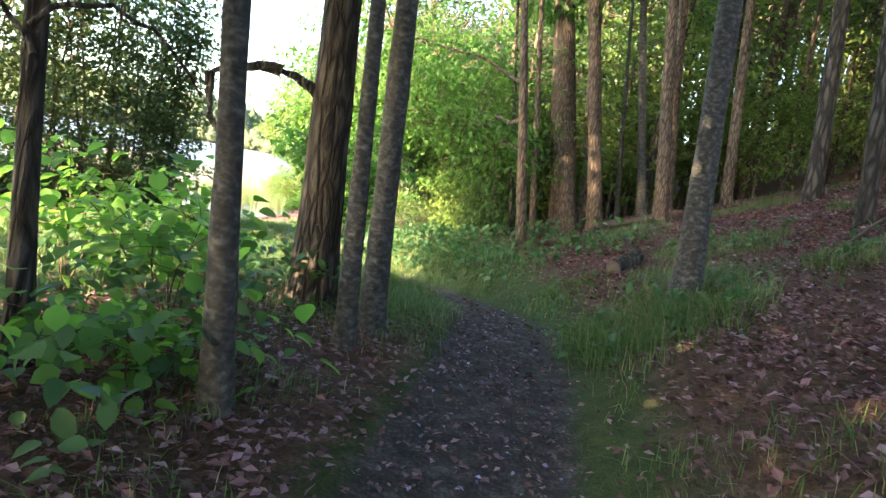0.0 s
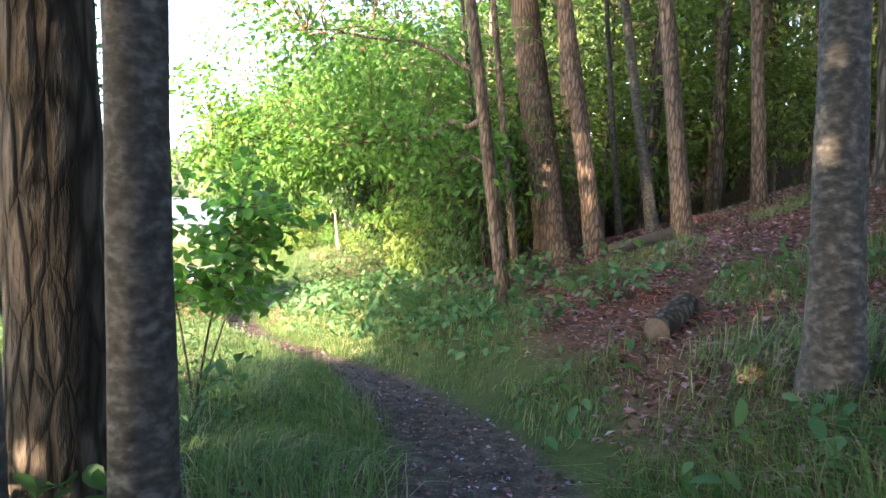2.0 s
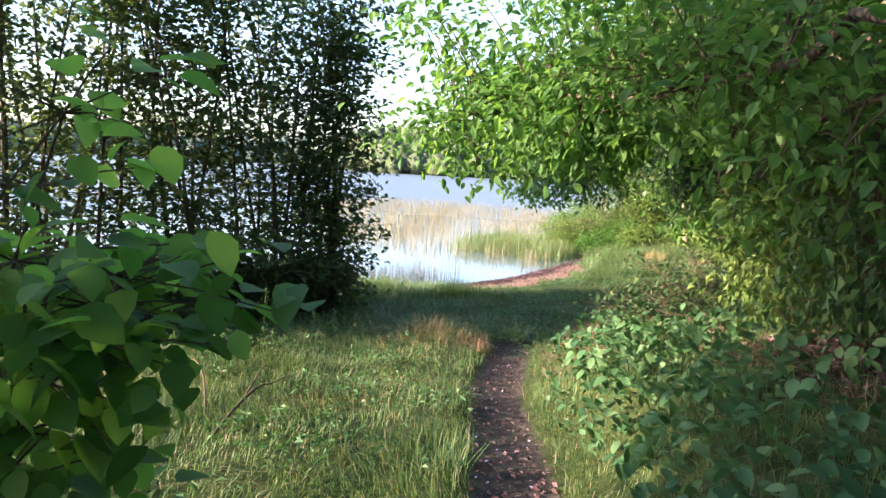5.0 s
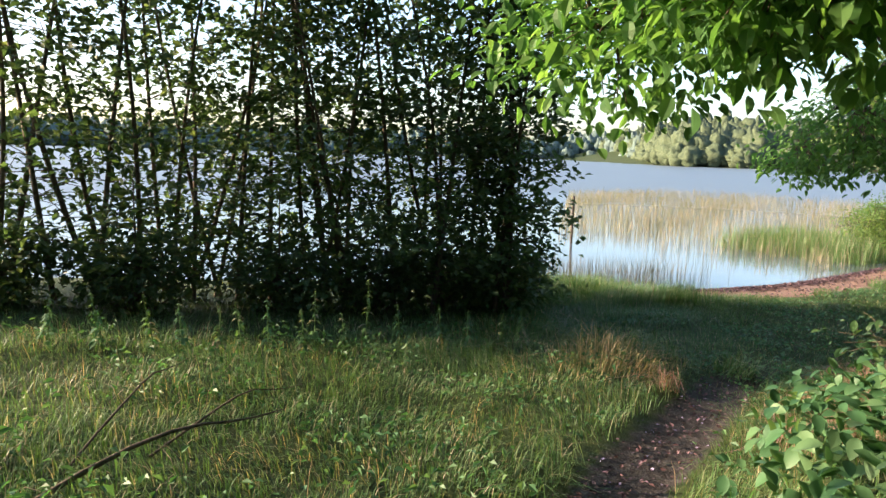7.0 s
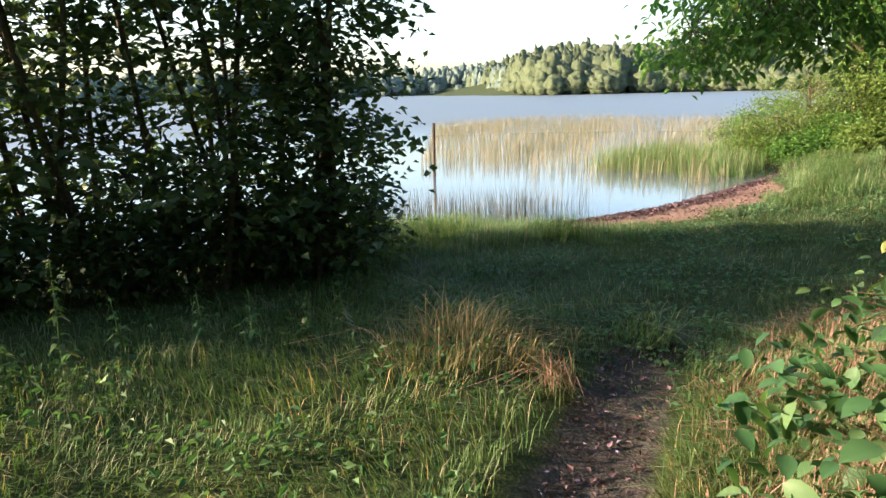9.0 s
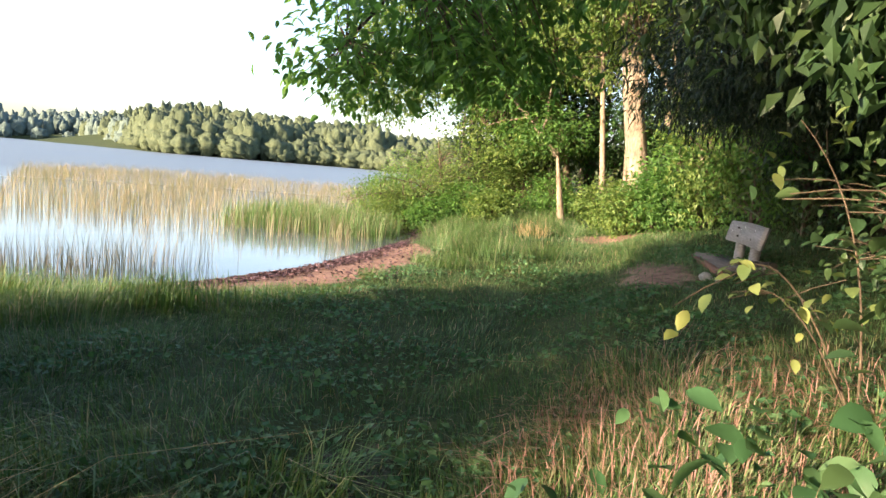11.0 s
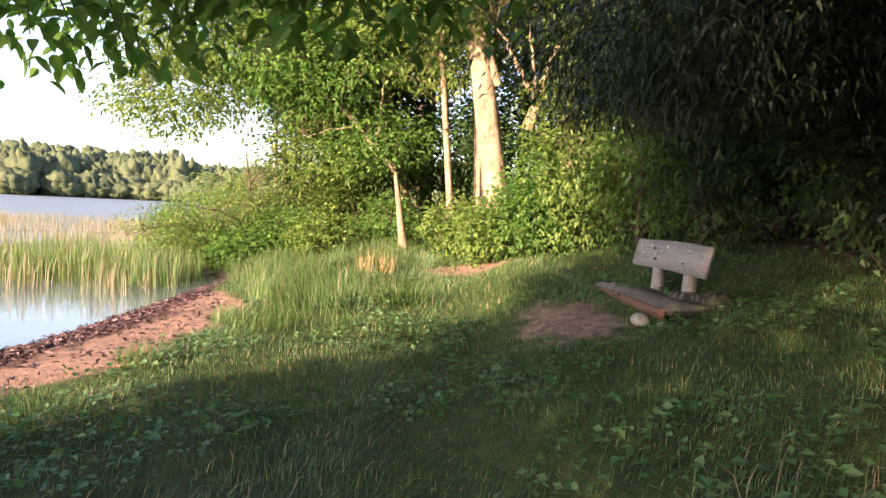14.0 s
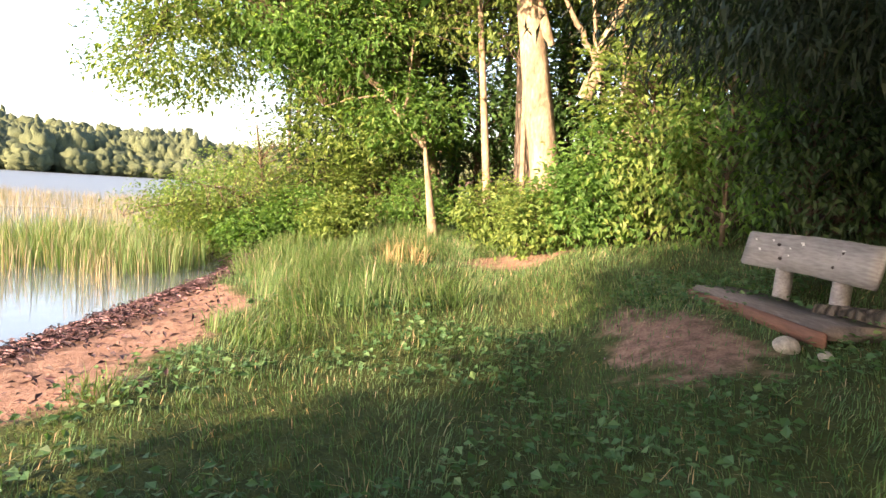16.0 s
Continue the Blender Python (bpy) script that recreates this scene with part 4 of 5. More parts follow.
for i, (x, y, w, h) in enumerate([(-4.3, 20.6, 0.9, 1.0), (-3.5, 19.6, 0.7, 0.8), (-2.3, 18.0, 0.55, 0.8), (-1.5, 16.2, 0.45, 0.9), (-1.95, 16.4, 0.4, 0.7), (-1.15, 16.1, 0.5, 1.3), (-5.2, 21.2, 1.0, 1.4), (-6.3, 19.5, 0.6, 0.6), (-6.9, 20.6, 0.8, 0.8), (-5.6, 19.8, 0.6, 0.7), (-4.8, 18.8, 0.4, 0.5), (-7.5, 23, 1.4, 1.3), (-7.5, 21.2, 0.9, 1.0), (-8.1, 22.3, 1.0, 1.2), (-8.5, 27, 1.8, 1.8)]):
    tree("leafy_shrub", "sunlit leafy shrub in the tall grass by the bay", (x, y), (0, 0), h * 1.2, 0.02, TWIG, 420 + i, [((0, 0, h * 0.6), (w, w, h * 0.65), 80)], (LEAF_SUNNY, LEAF_FRESH)[i % 2], 0.09, 32, (0.17, 0.17, 0.1), category="shrub",
         group="shrubs by the bay", ratio=0.65)
# Leaf colours carry the light: bright near the pale tree, deep green for shade.
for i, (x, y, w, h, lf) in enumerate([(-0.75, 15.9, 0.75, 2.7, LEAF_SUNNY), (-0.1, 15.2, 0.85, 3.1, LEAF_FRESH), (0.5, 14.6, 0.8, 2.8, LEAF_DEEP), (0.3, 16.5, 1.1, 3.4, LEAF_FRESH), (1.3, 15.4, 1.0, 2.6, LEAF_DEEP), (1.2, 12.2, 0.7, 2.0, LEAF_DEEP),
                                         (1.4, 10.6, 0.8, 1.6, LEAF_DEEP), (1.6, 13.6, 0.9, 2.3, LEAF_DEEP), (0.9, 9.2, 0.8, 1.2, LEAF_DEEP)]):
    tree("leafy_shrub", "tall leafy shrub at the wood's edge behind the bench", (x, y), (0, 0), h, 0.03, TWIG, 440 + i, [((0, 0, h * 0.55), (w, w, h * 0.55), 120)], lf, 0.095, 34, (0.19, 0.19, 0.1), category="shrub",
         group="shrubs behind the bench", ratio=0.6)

# a hemlock whose dark boughs hang over the bench
tree("hemlock_tree", "dark conifer with drooping boughs above the bench", (1.9, 11.3), (-0.03, 0), 11, 0.2, BARK_OAK, 460,
     crown=[((-2.6, 0.6, 1.9), (1.5, 2.0, 0.85), 300), ((-1.4, -1.2, 1.9), (1.2, 1.6, 0.9), 170), ((-2.3, -0.3, 2.7), (1.6, 2.2, 0.7), 200), ((-1.4, 0.2, 3.3), (2.4, 3.2, 1.0), 280), ((-1.0, 0.2, 5.0), (2.8, 3.4, 1.6), 260), ((0.4, 1.8, 2.6), (2.0, 2.4, 1.6), 190), ((-0.4, -2.2, 2.7), (1.5, 1.4, 1.3), 130)],
     leaf=NEEDLE, size=0.14, per=64, spread=(0.34, 0.34, 0.12), ratio=0.16, hang=0.7,
     limbs=[((0, 0, 2.6), (-2.9, 0.6, 2.9), 0.04, 0.4), ((0, 0, 3.2), (-2.6, -1.6, 3.4), 0.04, 0.4), ((0, 0, 3.0), (-2.0, 2.4, 3.2), 0.04, 0.4), ((0, 0, 2.3), (-0.6, -2.8, 2.5), 0.03, 0.3)])

# the bough with long leaves that hangs over the lawn
# The two highest leaf clumps, above view, are added to shade the shrubs.
tree("ash_tree", "wood-edge tree with a long leafy bough above the lawn", (0.9, 8.1), (-0.08, 0.05), 8, 0.11, BARK_OAK, 470,
     crown=[((-4.9, 1.6, 1.95), (1.1, 0.8, 0.45), 52), ((-5.6, 1.8, 1.4), (0.6, 0.6, 0.4), 30), ((-4.3, 1.5, 1.5), (0.8, 0.6, 0.35), 30), ((-4.0, 1.4, 2.4), (1.2, 0.8, 0.5), 50), ((-3.0, 1.3, 3.5), (1.6, 1.3, 0.6), 34), ((-1.2, 0.8, 4.6), (2.0, 1.8, 1.2), 60), ((-4.2, 0.4, 5.3), (2.4, 2.0, 0.8), 50), ((-2.0, 2.5, 5.2), (2.2, 2.0, 0.9), 60)], leaf=LEAF_FRESH, size=0.11, per=22,
     spread=(0.24, 0.24, 0.12), ratio=0.5, hang=0.6, broad=True, limbs=[((-0.3, 0.1, 3.0), (-5.8, 1.8, 1.7), 0.05, 1.2), ((-0.25, 0.1, 2.6), (-3.6, 0.9, 3.2), 0.04, 0.6)])


# ---- near plants ----
def sapling(name, label, at, stems, leaf, size, per, seed, group="", broad=True, ratio=0.8, category="sapling", spread=(0.12, 0.12, 0.06)):
    """Thin stems with large leaves along their upper part. stems: end point (from the foot) and sag."""
    rng = np.random.default_rng(seed)
    root = thing(name, (at[0], at[1], ground(*at)), label, category, group)
    tips, outs = [], []
    for end, sag, r in stems:
        pts = bend((0, 0, -0.05), end, sag, 12, rng.normal(size=3) * 0.04)
        part("stem", mesh_of("stem", *tube(pts, np.linspace(r, 0.003, 12), 7, 0.05, rng), smooth=True), TWIG, root)
        twigs = []
        for k in range(per):
            p = pts[rng.integers(5, 12)]
            d = unit(rng.normal(size=3) * [1, 1, 0.25])
            tip = p + d * rng.uniform(0.08, 0.38)
            twigs.append(tube(bend(p, tip, 0.01, 3), [0.003, 0.0025, 0.002], 4))
            tips.append(tip)
            outs.append(d)
        tagged(part("twig_work", mesh_of("twig_work", *joined(twigs)), TWIG, root), kind="stuff")
    v, q = spray(rng, np.array(tips), 4, spread, size, np.array(outs), 0.3, broad, ratio, 0.35)
    part("leaves", mesh_of("leaves", v, q, smooth=True), leaf, root)
    return root


sapling("hazel_sapling", "young hazel with round bright green leaves beside the path", (-1.15, -2.8), [((0.2, 0.45, 1.7), 0.0, 0.011), ((0.3, 0.5, 1.35), 0.2, 0.007), ((-0.6, 0.3, 1.55), 0.1, 0.009)],
        LEAF_MAPLE, 0.095, 84, 501, spread=(0.06, 0.06, 0.03))
for i, (x, y, h) in enumerate([(-1.5, -6.3, 0.75), (-2.4, -5.9, 1.0), (-2.6, -7.9, 0.9), (-1.9, -4.6, 0.8), (-3.4, -6.8, 0.5), (-3.6, -8.2, 0.8), (-1.9, -8.6, 0.6),
                               (-1.2, -7.4, 0.35)]):
    rng = np.random.default_rng(520 + i)
    stems = [((rng.uniform(-0.5, 0.5), rng.uniform(-0.5, 0.5), h * rng.uniform(0.7, 1.1)), 0.1, 0.006) for _ in range(6)]
    sapling("maple_sapling", "bushy maple sapling with broad bright green leaves", (x, y), stems, LEAF_MAPLE, 0.1, 9, 540 + i, "undergrowth saplings", ratio=0.95)
for i, (x, y, h) in enumerate([(-0.9, 6.0, 0.75), (-0.65, 6.9, 0.95), (-1.0, 5.1, 0.5), (-0.5, 7.8, 0.9)]):
    rng = np.random.default_rng(560 + i)
    stems = [((rng.uniform(-0.75, 0.2), rng.uniform(-0.5, 0.5), h * rng.uniform(0.6, 1.1)), 0.12, 0.006) for _ in range(6)]
    sapling("leafy_sapling", "leafy sapling with pointed leaves beside dry grass", (x, y), stems, LEAF_DEEP, 0.075, 17, 570 + i, "saplings by the dry grass", ratio=0.55)
sapling("leafy_sapling", "arching sprig of pale yellow-green leaves", (-1.25, 7.0), [((-0.62, -0.25, 0.62), 0.25, 0.006), ((-0.5, 0.1, 0.5), 0.2, 0.005), ((-0.35, 0.15, 1.3), 0.1, 0.006)], LEAF_LIME, 0.075, 5, 580, "saplings by the dry grass", ratio=0.62)

def meadow_keep(x, y):
    d = x - np.interp(y, PATH_Y, PATH_X)
    s = shore_gap(x, y)
    ok = (1 - path_mask(x, y)) * (s > 0.15) * (1 - sand_mask(x, y))
    left = ease(-0.25, -0.5, d) * ease(-6.5, -4.5, y)
    right = ease(0.25, 0.5, d) * ease(-1.2, -0.2, y) * ease(3.0, 1.4, d)
    return ok * np.maximum(left, right) * (1 - ease(5.5, 8, y) * ease(-5.6, -4.6, x)) * (0.35 + 0.65 * patchy(x, y, 1.3, 3)) * ease(-9.5, -6.5, x) * np.where(x < -6.3, 0.35, 1)


# broad-leaved herbs on the bank and in the undergrowth
rng = np.random.default_rng(600)


def herb_keep(x, y):
    d = x - np.interp(y, PATH_Y, PATH_X)
    bank = ease(0.45, 0.9, d) * ease(3.4, 2.0, d) * ease(-1.9, -0.9, y) * ease(6.5, 5, y) * (0.35 + 0.65 * (patchy(x, y, 1.4, 1) > 0.45))
    left = 0.5 * ease(-1.0, -1.6, d) * ease(-5.5, -3, d) * ease(-1.5, -3.0, y) * (patchy(x, y, 1.2, 4) > 0.4)
    return np.maximum(bank, left)


x, y = scatter(rng, 17000, (-5, 4, -9, 7), herb_keep)
c = np.stack([x, y, ground_of(x, y) + rng.uniform(0.05, 0.42, len(x))], 1)
v, q = spray(rng, c, 2, (0.06, 0.06, 0.04), 0.105, None, 0.3, True, 0.66, 0.35)
tagged(part("herbs", mesh_of("herbs", v, q, smooth=True), HERB), "broad-leaved green herbs covering the bank", "herbs", kind="stuff")
x, y = scatter(rng, 9000, (-6.3, -0.8, -4, 6), lambda a, b: meadow_keep(a, b) * (patchy(a, b, 1.6, 2) > 0.5) * 0.7)
c = np.stack([x, y, ground_of(x, y) + rng.uniform(0.03, 0.2, len(x))], 1)
v, q = spray(rng, c, 2, (0.05, 0.05, 0.03), 0.06, None, 0.4, False, 0.5, 0.1)
tagged(part("meadow_herbs", mesh_of("meadow_herbs", v, q), HERB), "small leafy herbs mixed into the meadow grass", "herbs", kind="stuff")
# ferns and clumps near the birch foot
x, y = scatter(rng, 1500, (1.0, 4.5, -6, -1), lambda a, b: 0.25 * (patchy(a, b, 1.1, 2) > 0.62))
c = np.stack([x, y, ground_of(x, y) + rng.uniform(0.03, 0.22, len(x))], 1)
v, q = spray(rng, c, 2, (0.08, 0.08, 0.03), 0.1, None, 0.3, True, 0.55, 0.3)
tagged(part("bank_plants", mesh_of("bank_plants", v, q, smooth=True), HERB), "scattered low plants among dead leaves on the bank", "herbs", kind="stuff")


# ---- grass, reeds and litter ----
def grass_patch(name, label, material, n, box, keep, height, width, lean, seed, category="grass", z=None):
    rng = np.random.default_rng(seed)
    x, y = scatter(rng, n, box, keep)
    h = height(x, y) * rng.uniform(0.55, 1.25, len(x))
    v, q, t = blades(rng, x, y, h, width, lean, None if z is None else np.full(len(x), z))
    tagged(part(name, mesh_of(name, v, q, t), material), label, category, kind="stuff")


def dry_zone(x, y):
    d = x - np.interp(y, PATH_Y, PATH_X)
    lo = np.interp(y, [6, 8, 10], [0.3, 0.95, 1.9])
    return ease(lo, lo + 0.35, d) * ease(2.9, 2.0, d) * ease(3.6, 4.5, y) * ease(8.9, 7.5, y)


grass_patch("meadow_grass", "long uneven meadow grass beside the path", GRASS, 250000, (-10, 1.5, -6.5, 10.5), meadow_keep, lambda x, y: 0.07 + 0.15 * patchy(x, y, 1.3, 5) ** 1.5, 0.0055, 1.0, 701)
grass_patch("bank_grass", "tufts of fresh grass on the wooded bank", GRASS, 60000, (0.9, 5.5, -7.5, 1.5),
            lambda x, y: (1 - path_mask(x, y)) * (patchy(x, y, 1.15, 2) > 0.62) * ease(-6.6, -5.4, y) * ease(0.55, 0.9, x - np.interp(y, PATH_Y, PATH_X)) * 0.8, lambda x, y: 0.13 + 0 * x, 0.006, 0.8, 702)
def bank_tuft(x, y):
    """Lush grass round the foot of the maple and behind the slender trees."""
    a = ease(1.15, 0.6, np.hypot((x - 2.05 - 0.25 * (y + 4.6)) / 0.85, (y + 4.6) / 1.6))
    b = ease(1.1, 0.6, np.hypot((x + 0.3) / 0.34, (y + 4.2) / 1.1))
    return np.maximum(a, b) * (0.25 + 0.75 * patchy(x, y, 2.2, 4))


grass_patch("bank_grass", "long lush grass round the foot of the maple", GRASS, 30000, (-1, 4, -7, -2), bank_tuft, lambda x, y: 0.14 + 0.14 * patchy(x, y, 1.7, 3), 0.0065, 0.9, 742)
grass_patch("path_edge_grass", "dark grass along the path's edge", GRASS, 16000, (-2.2, 2.2, -9, 0.5),
            lambda x, y: ease(0.75, 1.0, path_gap(x, y) / np.interp(y, [-11, -6, -2, 0], [0.95, 0.75, 0.5, 0.36])) * ease(1.9, 1.2, path_gap(x, y)) * (patchy(x, y, 1.6, 7) > 0.5), lambda x, y: 0.12 + 0 * x, 0.006, 0.8, 703)
grass_patch("wood_floor_grass", "thin moss and grass on the shaded slope", LAWN, 40000, (3, 14, -7, 14), lambda x, y: 0.7 * (patchy(x, y, 0.6, 1) > 0.55), lambda x, y: 0.12 + 0 * x, 0.009, 0.6, 704)


def lawn_keep(x, y):
    s = shore_gap(x, y)
    ok = (1 - sand_mask(x, y)) * ease(beach_width(y) - 0.4, beach_width(y) + 0.1, s) * (1 - 0.6 * path_mask(x, y))
    return ok * ease(4.6, 6.2, y) * ease(1.6, 0.6, x) * (0.45 + 0.55 * patchy(x, y, 2.1, 1))


grass_patch("lawn", "short trodden lawn in shade", LAWN, 210000, (-8, 1.6, 4.5, 19), lambda x, y: lawn_keep(x, y) * np.interp(y, [5, 8, 13, 19], [0.8, 1, 1, 0.6]), lambda x, y: 0.05 + 0.035 * patchy(x, y, 1.7, 2) + 0.02 * ease(13, 15, y), 0.005, 0.7, 705)
grass_patch("lakeside_grass", "tall fresh grass at the head of the beach", GRASS, 60000, (-8.2, -0.6, 12.2, 23),
            lambda x, y: ease(beach_width(y) + 0.05, beach_width(y) + 0.5, shore_gap(x, y)) * (1 - sand_mask(x, y)) * (0.12 + 0.88 * (patchy(x, y, 1.25, 6) > 0.52)) * ease(12.2, 14.2, y + 0.35 * x + 1.5), lambda x, y: 0.1 + 0.16 * ease(-2.6, -4.2, x) * patchy(x, y, 1.25, 6) + 0.1 * ease(17, 19, y), 0.006, 0.9, 706)
grass_patch("lakeside_grass", "dark tall grass on the bank in front of the lake", GRASS, 36000, (-9.5, -4.4, 6.0, 10.6), lambda x, y: ease(-0.2, 0.4, shore_gap(x, y)) * ease(3.2, 2.0, shore_gap(x, y)) * ease(9.9, 8.7, y), lambda x, y: 0.22 + 0.2 * patchy(x, y, 1.4, 2), 0.007, 0.6, 707)
grass_patch("dry_grass", "orange-brown dry grass with green blades", DRY, 34000, (-3.4, 0.8, 3.4, 10.4), lambda x, y: dry_zone(x, y) * (0.4 + 0.6 * patchy(x, y, 1.6, 1)), lambda x, y: 0.1 + 0.12 * patchy(x, y, 2, 2), 0.005, 1.0, 708)
grass_patch("meadow_grass", "green blades among the dry grass", GRASS, 26000, (-3.4, 0.8, 3.4, 10.4), lambda x, y: dry_zone(x, y), lambda x, y: 0.13 + 0 * x, 0.006, 0.9, 718)
grass_patch("dry_grass", "straw-coloured tips scattered through the meadow", STRAW, 4000, (-6.3, -1.2, 0, 6), lambda x, y: meadow_keep(x, y) * (patchy(x, y, 1.7, 9) > 0.55), lambda x, y: 0.2 + 0 * x, 0.004, 0.7, 709)
grass_patch("dry_grass", "scattered dry blades on the lawn", STRAW, 5000, (-5, 0.5, 5.5, 16), lambda x, y: lawn_keep(x, y) * 0.8, lambda x, y: 0.07 + 0 * x, 0.005, 1.2, 719)
rng = np.random.default_rng(710)
for i, (x, y, r, h, m) in enumerate([(-4.35, 5.05, 0.25, 0.5, STRAW), (-3.95, 5.0, 0.28, 0.4, STRAW), (-3.45, 5.0, 0.12, 0.3, DRY), (-4.2, 4.6, 0.35, 0.35, STRAW), (-4.75, 13.0, 0.2, 0.24, GRASS), (-5.0, 11.4, 0.16, 0.18, GRASS),
                                     (-3.6, 13.9, 0.45, 0.42, GRASS), (-3.2, 14.1, 0.35, 0.36, GRASS), (-4.1, 13.5, 0.4, 0.4, GRASS), (-4.5, 14.2, 0.45, 0.42, GRASS), (-4.0, 14.8, 0.4, 0.4, GRASS), (-4.9, 15.2, 0.35, 0.4, GRASS), (-4.4, 12.7, 0.3, 0.28, GRASS), (-5.3, 16.3, 0.4, 0.45, GRASS), (-4.4, 16.6, 0.4, 0.5, GRASS), (-3.6, 16.2, 0.35, 0.4, STRAW), (-4.6, 15.6, 0.35, 0.5, GRASS), (-3.5, 6.2, 0.22, 0.35, GRASS), (-4.4, 6.0, 0.3, 0.4, GRASS)]):
    n = int(420 * r + 60)
    a, d = rng.uniform(0, 6.28, n), r * np.sqrt(rng.uniform(size=n))
    hh = h * rng.uniform(0.5, 1.15, n)
    v, q, t = blades(rng, x + d * np.cos(a), y + d * np.sin(a), hh * 0.9, 0.007, 1.0)
    tagged(part("grass_tuft", mesh_of("grass_tuft", v - np.array([x, y, 0]), q, t), m, at=(x, y, 0)), "tall yellowed grass tuft" if m is not GRASS else "tall fresh green grass tuft", "grass tuft", "grass tufts")


def reed_keep(x, y):
    left = -8.6 - 0.92 * (y - 8.3)
    near = 15.6 + 0.006 * (x + 12) ** 2
    return (x > left) * ease(-0.2, 0.6, y - near - 0.5 * np.sin(1.3 * x)) * (shore_gap(x, y) < -0.5) * ease(50, 30, y) * (0.3 + 0.7 * patchy(x, y, 0.5, 3))


grass_patch("reeds", "golden reeds standing in shallow water", REED, 42000, (-30, -7, 14.8, 46), reed_keep, lambda x, y: 0.58 + 0 * x, 0.011, 0.14, 720, "reeds", LAKE - 0.05)
grass_patch("reeds", "green reeds close to the bay's end", GRASS, 6000, (-11, -6.9, 16.5, 22), lambda x, y: (shore_gap(x, y) < -0.3) * ease(17, 18, y) * 0.9, lambda x, y: 0.6 + 0 * x, 0.012, 0.18, 721, "reeds", LAKE - 0.05)
grass_patch("reeds", "thin dark reeds in the shallows below the alders", REED_DARK, 5000, (-12.5, -7.6, 7.2, 13.2), lambda x, y: (shore_gap(x, y) < 0.1) * ease(-2.6, -1.2, shore_gap(x, y)) * ease(13.2, 11, y), lambda x, y: 0.55 + 0 * x, 0.007, 0.2, 722, "reeds", LAKE - 0.05)

rng = np.random.default_rng(730)


def flakes(name, label, category, material, n, box, keep, size, lift=0.012, ratio=0.6, seed=0):
    rng = np.random.default_rng(seed)
    x, y = scatter(rng, n, box, keep)
    c = np.stack([x, y, ground_of(x, y) - 0.05 * path_mask(x, y) + lift + rng.uniform(0, lift, len(x))], 1)
    ax = rng.normal(size=(len(x), 3)) * [1, 1, 0.2]
    up = rng.normal(size=(len(x), 3)) * 0.4 + [0, 0, 1]
    v, q = leaves(c, ax, up, size * rng.uniform(0.5, 1.3, len(x)), ratio, 0.2, -0.15)
    tagged(part(name, mesh_of(name, v, q), material), label, category, kind="stuff")


flakes("leaf_litter", "curled brown dead leaves on the wood floor", "dead leaves", LITTER, 150000, (-2.5, 7, -11, 6), lambda x, y: np.clip(litter_mask(x, y), 0, 1) * (0.4 + 0.6 * patchy(x, y, 0.8, 8)), 0.056, 0.018, 0.6, 731)
flakes("leaf_litter", "dead leaves scattered on the trodden path", "dead leaves", LITTER, 26000, (-3.6, 2.2, -11, 6), lambda x, y: path_mask(x, y) * np.interp(y, [-11, -4, 0], [1.0, 0.6, 0.4]), 0.045, 0.008, 0.6, 732)
flakes("needle_litter", "rust-brown needle litter under the trees", "needles", RUST_NEEDLE, 24000, (1.2, 10, -3, 6), lambda x, y: np.clip(litter_mask(x, y), 0, 1) * (patchy(x, y, 0.9, 5) > 0.45), 0.06, 0.012, 0.3, 733)
flakes("beach_debris", "dark wet leaves and twigs along the waterline", "debris", WRACK, 42000, (-8, -4.5, 9.5, 20), lambda x, y: ease(-0.15, 0.1, shore_gap(x, y)) * ease(1.1, 0.4, shore_gap(x, y)) + 0.05 * sand_mask(x, y), 0.075, 0.01, 0.35, 734)
flakes("path_crumbs", "dark crumbs of soil and bark on the path", "debris", WRACK, 34000, (-3.6, 2.2, -11, 6.5), lambda x, y: path_mask(x, y) * (0.3 + 0.7 * (patchy(x, y, 2.5, 3) > 0.5)), 0.03, 0.006, 0.7, 738)
flakes("path_pebbles", "small stones pressed into the path", "pebbles", PEBBLE, 3600, (-3.6, 2, -11, 6.5), lambda x, y: path_mask(x, y), 0.026, 0.004, 0.9, 735)
flakes("lawn_weeds", "low rounded weed leaves in the lawn", "weeds", HERB, 26000, (-5.8, 0.8, 5.5, 14), lambda x, y: lawn_keep(x, y) * (patchy(x, y, 1.4, 4) > 0.5), 0.05, 0.045, 0.8, 736)
flakes("sand_litter", "straw and leaf bits on bare sand", "debris", LITTER, 2200, (-5.5, 0, 10, 20), lambda x, y: 0.6 * sand_mask(x, y), 0.045, 0.006, 0.3, 737)


# ---- bench, log, pole and small things ----
def plank(l, w, h, seed, bev=0.012, cuts=14):
    """A worn plank along y, with wavering edges."""
    rng = np.random.default_rng(seed)
    bm = bmesh.new()
    bmesh.ops.create_cube(bm, size=1)
    bmesh.ops.scale(bm, vec=(w, l, h), verts=bm.verts)
    bmesh.ops.subdivide_edges(bm, edges=[e for e in bm.edges if abs(e.verts[0].co.y - e.verts[1].co.y) > 0.1], cuts=cuts)
    bmesh.ops.bevel(bm, geom=[e for e in bm.edges if len(e.link_faces) == 2 and e.calc_face_angle(0) > 0.5], offset=bev, segments=2, affect="EDGES")
    ph = rng.uniform(0, 6.28, 4)
    for v in bm.verts:
        v.co.x += 0.008 * math.sin(5 * v.co.y + ph[0]) + rng.normal() * 0.0015
        v.co.z += 0.006 * math.sin(4 * v.co.y + ph[1]) + rng.normal() * 0.0015
    for f in bm.faces:
        f.smooth = True
    return bm


